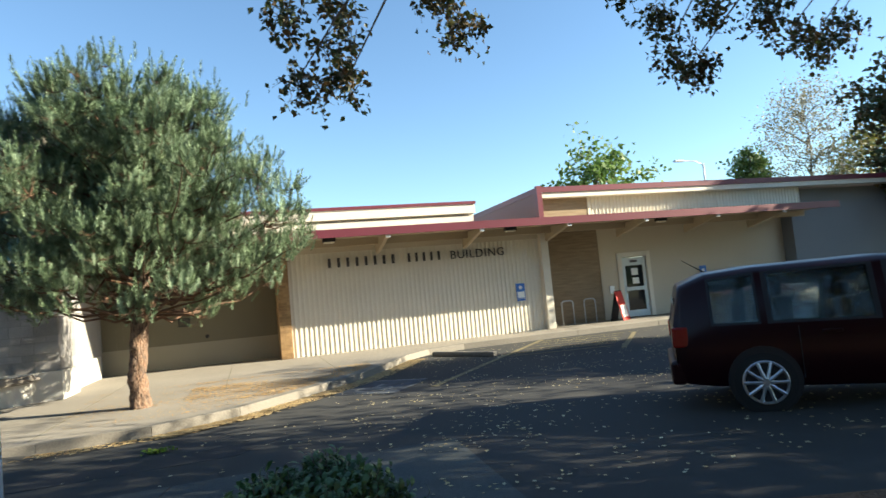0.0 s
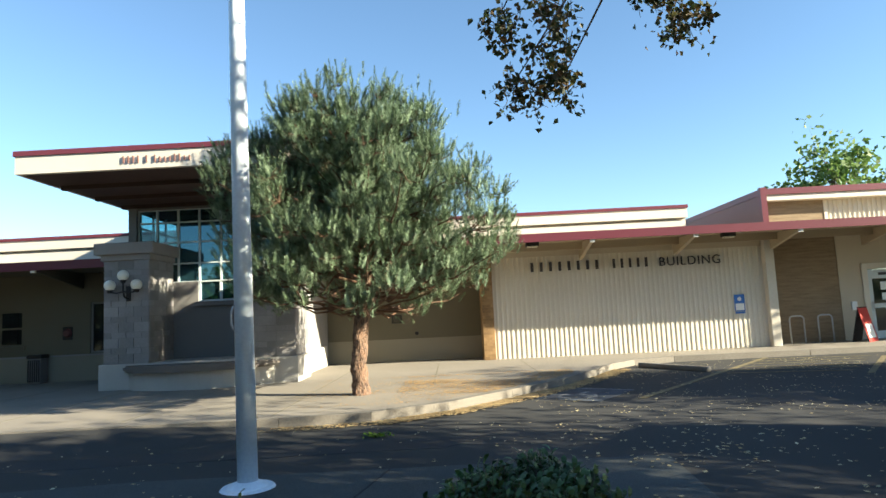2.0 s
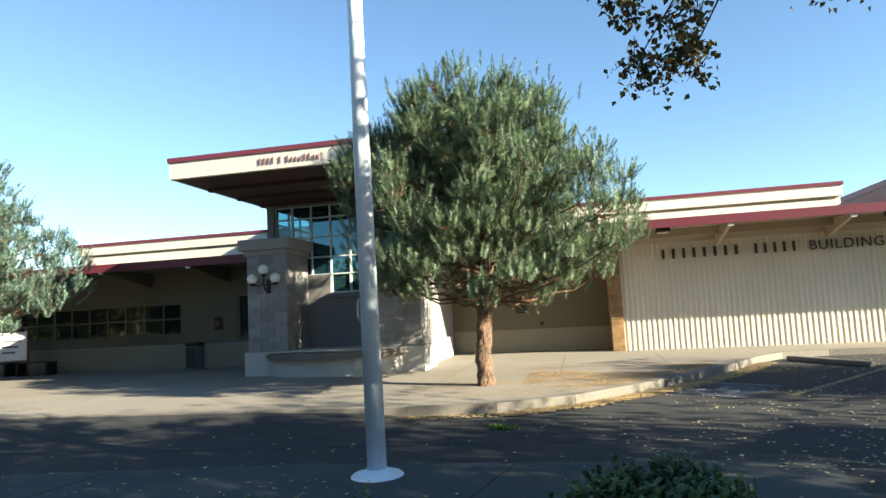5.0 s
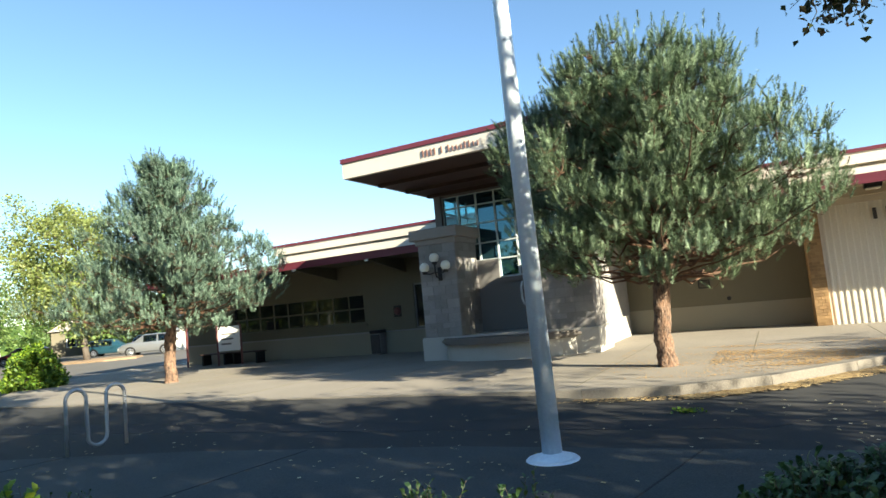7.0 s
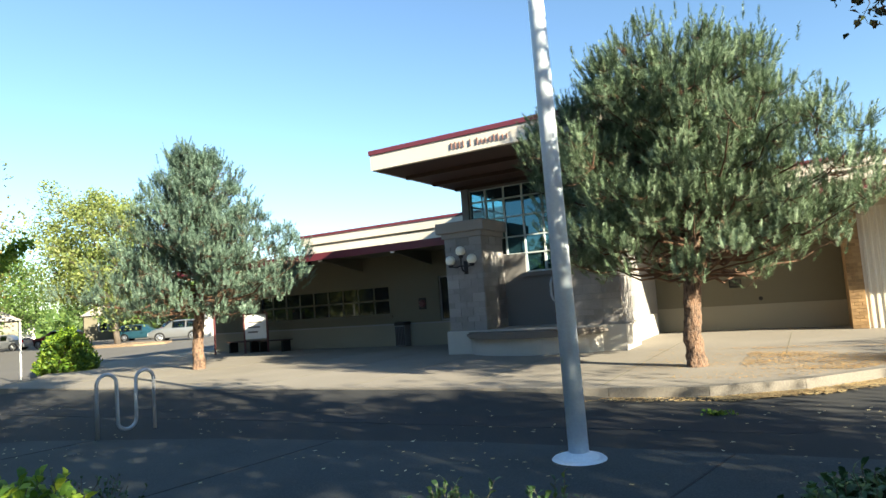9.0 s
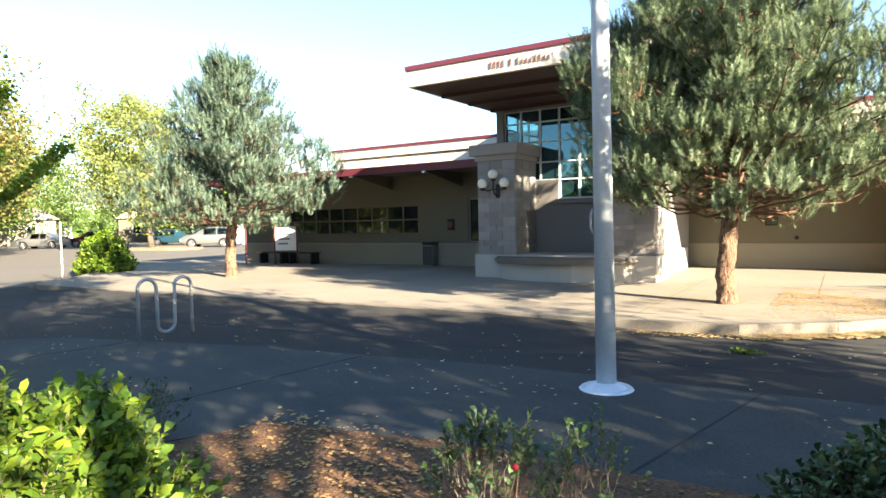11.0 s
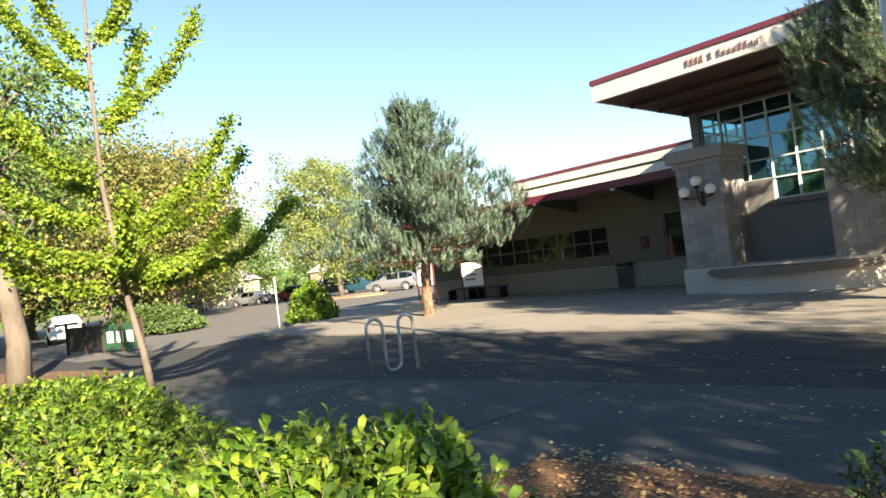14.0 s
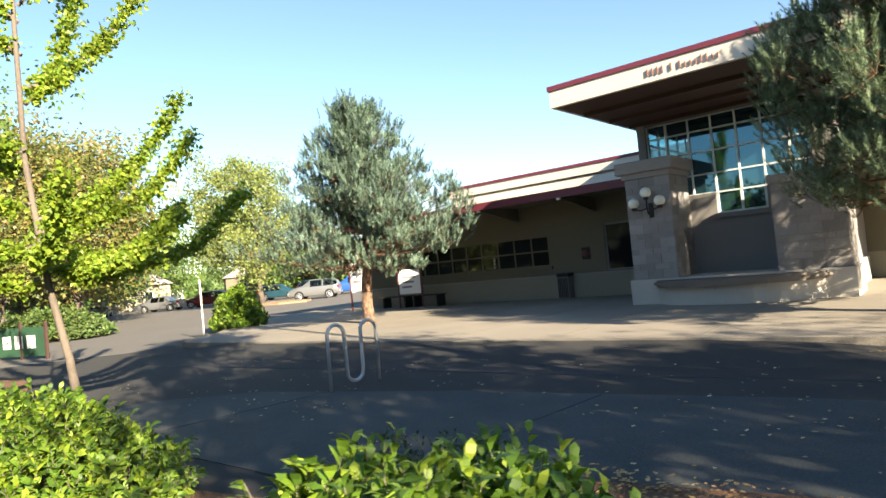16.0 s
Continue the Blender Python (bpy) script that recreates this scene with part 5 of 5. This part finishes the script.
for k in range(20):
    a0, a1 = radians(150 + 13 * k), radians(150 + 13 * (k + 1))
    slab(bm, [(0.3 * math.cos(a0) - 0.05, 0.3 * math.sin(a0) - 0.22), (0.36 * math.cos(a0) - 0.05, 0.36 * math.sin(a0) - 0.22), (0.36 * math.cos(a1) - 0.05, 0.36 * math.sin(a1) - 0.22), (0.3 * math.cos(a1) - 0.05, 0.3 * math.sin(a1) - 0.22)], 0.003, 0.007)
box(bm, -0.16, -0.07, -0.1, 0.36, 0.003, 0.007)
box(bm, -0.07, 0.2, -0.12, -0.04, 0.003, 0.007)
box(bm, 0.14, 0.22, -0.5, -0.12, 0.003, 0.007)
part("symbol", bm, "worn_white", bay)
joint = tagged(empty("pad_joint", 0, 0, 0.01), "dark joints in the concrete pad", "joint", kind="structure")
for a, b in (((-1.15, 4.5), (-0.6, 7.0)), ((-5.6, 3.3), (-5.2, 6.6)), ((-9.4, 3.4), (-9.0, 5.9))):
    part("joint", slab(bmesh.new(), [a, (a[0] + 0.02, a[1]), (b[0] + 0.02, b[1]), b], -0.004, 0.0015), "asphalt_dark", joint)
pj = tagged(empty("pavement_joint", 0, 0, G), "thin joints between pavement slabs", "joint", kind="structure")
for k in range(9):
    x = -17.5 + 2.45 * k
    part("joint", slab(bmesh.new(), [(x, 10.3 if x < -1 else 13.8), (x + 0.018, 10.3 if x < -1 else 13.8), (x + 0.018, 19.4), (x, 19.4)], -0.004, 0.0025), "taupe", pj)


# ---- cars ----
def paint(name, colour, rough=0.25, metal=0.3):
    m = material(name, colour, tuple(c * 0.9 for c in colour), rough, 2, 80, 0.0, metal=metal, spec=0.5)
    m.node_tree.nodes["Principled BSDF"].inputs["Coat Weight"].default_value = 0.25
    return m


def wheel(parent, x, y, r, side, spokes=10):
    w = part("wheel", cyl(bmesh.new(), (x, y - 0.1 * side, r), (x, y + 0.1 * side, r), r, n=36), "rubber", parent)
    bm = cyl(bmesh.new(), (x, y + 0.098 * side, r), (x, y + 0.106 * side, r), r * 0.70, n=32)
    part("wheel_well", bm, "black", w)
    bm = bmesh.new()
    for k in range(spokes):
        a = 2 * math.pi * k / spokes
        c, s = math.cos(a), math.sin(a)
        tube(bm, [(x + c * 0.04, y + 0.125 * side, r + s * 0.04), (x + c * r * 0.40, y + 0.125 * side, r + s * r * 0.40), (x + c * r * 0.70, y + 0.112 * side, r + s * r * 0.70)], [0.026, 0.018, 0.022], 6)
    cyl(bm, (x, y + 0.10 * side, r), (x, y + 0.14 * side, r), 0.055, n=16)
    ring = [(x + math.cos(2 * math.pi * k / 32) * r * 0.70, y + 0.112 * side, r + math.sin(2 * math.pi * k / 32) * r * 0.70) for k in range(33)]
    tube(bm, ring, 0.016, 6)
    part("rim", bm, "alloy", w, "silver alloy rim")


def car(x, y, turn, stations, windows, body_mat, label, wheels, r=0.32, rear_lamps=True):
    """A car lofted from cross-sections along its length: (s, floor, belt, roof, half width, half roof width). Rear at s = 0."""
    c = empty("car", x, y, 0.0, label, "car", turn=turn)

    def ring(st):
        s, fl, be, ro, hw, hr = st
        half = [(hw * 0.55, fl), (hw * 0.93, fl + 0.03), (hw, fl + (be - fl) * 0.45), (hw * 0.97, be), (hr, ro - (ro - be) * 0.10), (hr * 0.86, ro - 0.005), (hr * 0.4, ro + 0.02)]
        return [(s, -a, z) for a, z in half] + [(s, a, z) for a, z in half[::-1]]
    rows = [ring(st) for st in stations]
    bm = bmesh.new()
    vs = [[bm.verts.new(p) for p in row] for row in rows]
    panes = []
    for i in range(len(vs) - 1):
        k = len(vs[i])
        for j in range(k):
            q = (vs[i][j], vs[i + 1][j], vs[i + 1][(j + 1) % k], vs[i][(j + 1) % k])
            if j in (3, 9) and i in windows:
                panes.append([Vector(p.co) for p in q])
            elif j != k - 1 or True:
                bm.faces.new(q)
    bm.faces.new(vs[0][::-1])
    bm.faces.new(vs[-1])
    body = part("body", bm, body_mat, c, smooth=False)
    bev = body.modifiers.new("round", "BEVEL")
    bev.width, bev.segments, bev.limit_method, bev.angle_limit = 0.03, 2, "ANGLE", radians(18)
    for p in body.data.polygons:
        p.use_smooth = True
    for q in panes:
        b2 = bmesh.new()
        mid = sum(q, Vector()) / 4
        q2 = [mid + (v - mid) * 0.90 for v in q]
        b2.faces.new([b2.verts.new(v) for v in q2])
        bmesh.ops.solidify(b2, geom=b2.faces[:], thickness=0.006)
        part("window", b2, "glass", c)
        b3 = bmesh.new()
        inn = [mid + (v - mid) * 0.86 for v in q]
        a, b = [b3.verts.new(v) for v in q], [b3.verts.new(v) for v in inn]
        for k in range(4):
            b3.faces.new((a[k], a[(k + 1) % 4], b[(k + 1) % 4], b[k]))
        part("window_seal", b3, "black", c)
    for wx in wheels:
        for side in (-1, 1):
            hw = stations[len(stations) // 2][4]
            part("wheel_arch", cyl(bmesh.new(), (wx, side * (hw - 0.1), r + 0.02), (wx, side * (hw + 0.004), r + 0.02), r + 0.055, n=32), "black", c)
            wheel(c, wx, side * (hw - 0.085), r, side)
    if rear_lamps:
        s0 = stations[1]
        for side in (-1, 1):
            part("tail_lamp", boxm(-0.02, 0.16, side * s0[4] * 0.93 - 0.05, side * s0[4] * 0.93 + 0.05, s0[2] - 0.22, s0[2] + 0.02, 0.02), "tail", c)
        part("bumper", boxm(-0.07, 0.10, -s0[4] * 0.94, s0[4] * 0.94, s0[1] + 0.02, s0[1] + 0.30, 0.04), body_mat, c)
        part("rear_window", boxm(-0.004 + stations[1][0] * 0.5, 0.012 + stations[1][0] * 0.5, -s0[5] * 0.8, s0[5] * 0.8, s0[2] + 0.12, s0[3] - 0.14), "glass_dark", c)
    return c


VAN = [(0.0, 0.36, 0.98, 1.02, 0.80, 0.72), (0.10, 0.30, 0.98, 1.48, 0.86, 0.66), (0.42, 0.26, 0.99, 1.60, 0.88, 0.68), (0.95, 0.24, 0.98, 1.64, 0.88, 0.69), (1.02, 0.24, 0.98, 1.64, 0.88, 0.69), (2.15, 0.22, 0.96, 1.65, 0.88, 0.69), (2.24, 0.22, 0.96, 1.65, 0.88, 0.69), (3.2, 0.22, 0.94, 1.58, 0.88, 0.66), (3.75, 0.22, 0.95, 1.20, 0.88, 0.66), (4.3, 0.24, 0.82, 0.93, 0.84, 0.66), (4.58, 0.34, 0.60, 0.68, 0.70, 0.55)]
HATCH = [(0.0, 0.36, 0.85, 0.92, 0.78, 0.66), (0.12, 0.28, 0.92, 1.25, 0.85, 0.62), (0.5, 0.24, 0.93, 1.48, 0.87, 0.64), (1.3, 0.22, 0.92, 1.52, 0.88, 0.66), (1.38, 0.22, 0.92, 1.52, 0.88, 0.66), (2.4, 0.22, 0.92, 1.49, 0.88, 0.65), (3.1, 0.22, 0.93, 1.02, 0.88, 0.62), (3.9, 0.24, 0.80, 0.86, 0.84, 0.6), (4.3, 0.34, 0.58, 0.64, 0.70, 0.5)]
SEDAN = [(0.0, 0.36, 0.80, 0.84, 0.76, 0.62), (0.15, 0.28, 0.92, 0.96, 0.84, 0.66), (0.75, 0.24, 0.94, 1.0, 0.87, 0.66), (1.35, 0.22, 0.93, 1.40, 0.88, 0.62), (1.9, 0.22, 0.92, 1.44, 0.88, 0.63), (1.98, 0.22, 0.92, 1.44, 0.88, 0.63), (2.75, 0.22, 0.92, 1.42, 0.88, 0.63), (3.45, 0.22, 0.93, 0.99, 0.88, 0.62), (4.25, 0.24, 0.78, 0.84, 0.84, 0.58), (4.6, 0.34, 0.58, 0.62, 0.70, 0.5)]
SUV = [(s, a + 0.05, b + 0.12, c + 0.14, d + 0.02, e + 0.02) for s, a, b, c, d, e in HATCH]
maroon = paint("maroon_car_paint", (0.016, 0.002, 0.004), 0.3, 0.0)
maroon.node_tree.nodes["Principled BSDF"].inputs["Specular IOR Level"].default_value = 0.2
maroon.node_tree.nodes["Principled BSDF"].inputs["Coat Weight"].default_value = 0.08
a = -35.0
ux, uy = math.cos(radians(a)), math.sin(radians(a))
nx, ny = -uy, ux
# the near rear wheel stands at (5.81, 6.01)
van = car(5.81 - 0.92 * ux + 0.80 * nx, 6.01 - 0.92 * uy + 0.80 * ny, a, VAN, (2, 4, 6, 7), maroon, "dark maroon people carrier parked on the asphalt", (0.92, 3.65), 0.33)
for sx in (1.15, 2.15):
    for sy in (-0.38, 0.38):
        part("seat", boxm(sx, sx + 0.22, sy - 0.24, sy + 0.24, 0.5, 1.28, 0.06), "interior", van)
        part("headrest", boxm(sx + 0.02, sx + 0.14, sy - 0.13, sy + 0.13, 1.3, 1.48, 0.04), "interior", van)
part("dashboard", boxm(3.0, 3.4, -0.7, 0.7, 0.7, 1.02, 0.08), "interior", van)
part("antenna", tube(bmesh.new(), [(0.50, 0, 1.60), (0.42, 0, 1.66), (0.22, 0, 1.80)], [0.02, 0.008, 0.004], 6), "black", van)
part("wiper", tube(bmesh.new(), [(-0.01, -0.1, 1.05), (0.02, 0.12, 1.12), (0.06, 0.34, 1.2)], 0.009, 6), "black", van)
for side in (-1, 1):
    for sx in (1.55, 2.7):
        part("door_handle", boxm(sx, sx + 0.2, side * 0.87 - 0.02, side * 0.87 + 0.02, 0.84, 0.88, 0.012), maroon, van)
    for sx in (1.32, 2.2, 3.25):
        part("door_seam", boxm(sx, sx + 0.008, side * 0.875 - 0.01, side * 0.875 + 0.01, 0.36, 0.94), "black", van)
silver = paint("silver_car_paint", (0.22, 0.23, 0.24), 0.3, 0.5)
bluep = paint("blue_car_paint", (0.02, 0.09, 0.34), 0.3, 0.2)
teal = paint("dark_teal_car_paint", (0.02, 0.07, 0.10), 0.3, 0.3)
whitep = paint("white_car_paint", (0.68, 0.68, 0.68), 0.3, 0.0)
redp = paint("dark_red_car_paint", (0.10, 0.012, 0.015), 0.3, 0.2)
W, WH = (1, 2, 4), (0.8, 3.35)
car(10.35, 8.0, 83, SUV, W, whitep, "white car parked beyond the people carrier", WH, 0.34)


def park(x, y, turn, *rest):
    """Parks a car with its middle at (x, y)."""
    return car(x - 2.2 * math.cos(radians(turn)), y - 2.2 * math.sin(radians(turn)), turn, *rest)


park(-62.5, 30.0, 215, SEDAN, (3, 5), silver, "silver saloon parked across the car park", WH)
park(-66.5, 26.0, 150, SEDAN, (3, 5), silver, "silver saloon with red tail lamps in the car park", WH)
park(-60.8, 33.8, 215, HATCH, W, redp, "dark red hatchback in the car park", WH)
park(-55.5, 39.0, 35, HATCH, W, teal, "dark teal hatchback parked beside the island", WH)
park(-55.0, 43.5, 35, SUV, W, teal, "dark blue car in the car park", WH)
park(-44.9, 34.7, 220, SUV, W, silver, "silver sports utility car in the car park", WH, 0.35)
park(-47.2, 40.9, 225, SUV, W, bluep, "bright blue sports utility car in the car park", WH, 0.35)
park(-40.0, 8.4, 170, SEDAN, (3, 5), whitep, "white saloon beside the road's trees", WH)
structure("island", slab(bmesh.new(), arc(-47.4, 30.5, 2.4, 90, 270, 8) + [(-42.4, 29.1), (-40.7, 30.5), (-42.4, 32.3)], -0.1, 0.14), "duff", "dry littered car park island with a kerb", "island")

# ---- far things ----
fence = empty("screen_fence", -26.0, 6.6, 0.0, "low dark fence with green and white screening", "fence", turn=15)
for k in range(5):
    part("post", boxm(-2.4 + 1.2 * k - 0.04, -2.4 + 1.2 * k + 0.04, -0.04, 0.04, 0, 1.15), "soffit", fence)
part("screen", boxm(-2.4, 0.0, -0.02, 0.02, 0.1, 1.0), "black", fence)
M["green_cloth"] = material("dark_green_cloth", (0.025, 0.085, 0.045), (0.015, 0.05, 0.028), 0.8, 8, 60, 0.3, 0.004)
part("green_screen", boxm(0.05, 2.4, -0.02, 0.02, 0.1, 1.0), "green_cloth", fence)
for k in range(3):
    part("bar", boxm(0.3 + 0.6 * k, 0.7 + 0.6 * k, -0.026, -0.02, 0.35, 0.75), "white", fence)


def house(x, y, turn, w, d, h, label, wall="white", roof="cap"):
    o = empty("house", x, y, 0, label, "house", turn=turn)
    part("wall", boxm(-w / 2, w / 2, -d / 2, d / 2, 0, h), wall, o)
    bm = bmesh.new()
    e, r = 0.4, w * 0.32
    P = [(-w / 2 - e, -d / 2 - e, h), (w / 2 + e, -d / 2 - e, h), (0, -d / 2 - e, h + r), (-w / 2 - e, d / 2 + e, h), (w / 2 + e, d / 2 + e, h), (0, d / 2 + e, h + r)]
    vs = [bm.verts.new(p) for p in P]
    for f in ((0, 1, 2), (3, 5, 4), (0, 2, 5, 3), (1, 4, 5, 2), (0, 3, 4, 1)):
        bm.faces.new([vs[i] for i in f])
    rf = part("roof", bm, roof, o)
    part("chimney", boxm(w * 0.2, w * 0.2 + 0.6, 0, 0.6, h, h + r + 0.8), "redwall", rf)
    for dx in (-w * 0.28, w * 0.2):
        wn_ = part("window", boxm(dx - 0.5, dx + 0.5, -d / 2 - 0.05, -d / 2, 1.0, 2.2), "white_frame", o)
        part("pane", boxm(dx - 0.42, dx + 0.42, -d / 2 - 0.06, -d / 2 - 0.05, 1.08, 2.12), "glass_dark", wn_)


house(-82, 36, 70, 8, 9, 2.9, "white gabled house beyond the car park", "band")
house(-75, 50, 60, 9, 9, 2.9, "brown gabled house beyond the parked cars", "taupe")
house(-66, 55, 60, 9, 9, 2.8, "low brown house beyond the parked cars", "taupe")
house(-95, 44, 70, 9, 9, 3.0, "white house behind the trees")
lamp = empty("street_lamp", 29.0, 34.0, 0, "grey street lamp behind the roof", "street lamp")
part("column", cyl(bmesh.new(), (0, 0, 0), (0, 0, 8.6), 0.09, 0.05), "steel", lamp)
part("arm", tube(bmesh.new(), [(0, 0, 8.5), (-0.6, 0, 8.75), (-1.6, 0, 8.8)], 0.03), "steel", lamp)
part("head", boxm(-2.2, -1.5, -0.12, 0.12, 8.74, 8.86, 0.03), "steel", lamp)


# ---- masonry pieces, last ----
def pieces(name, parent, x0, x1, z0, z1, y, w, h, mat, depth=0.02, gap=0.012):
    """Courses of blocks laid in bond on a wall face; whole blocks share one mesh."""
    def block_mesh(width):
        bm = boxm(0, width, -depth, 0.0, 0, h - gap)
        me = bpy.data.meshes.new(name)
        bm.to_mesh(me)
        bm.free()
        me.materials.append(M[mat])
        return me
    whole, z, row = block_mesh(w - gap), z0, 0
    while z + h <= z1 + 0.001:
        x = x0 - (w / 2 if row % 2 else 0)
        while x < x1 - 0.02:
            a, c = max(x, x0), min(x + w, x1)
            if c - a > 0.05:
                me = whole if c - a > w - 0.001 else block_mesh(c - a - gap)
                ob = new(name, me)
                ob.location = (a + gap / 2, y + 0.006 * random.random(), z)
                ob.parent = parent
            x += w
        z += h
        row += 1


pieces("block", wall_recess, -4.04, 1.04, 0.90, 3.5, 21.3, 0.40, 0.20, "taupe", 0.016)
pieces("stone", pilaster, 1.065, 1.415, 0.16, 3.5, 19.9, 0.175, 0.085, "stone", 0.018, 0.010)
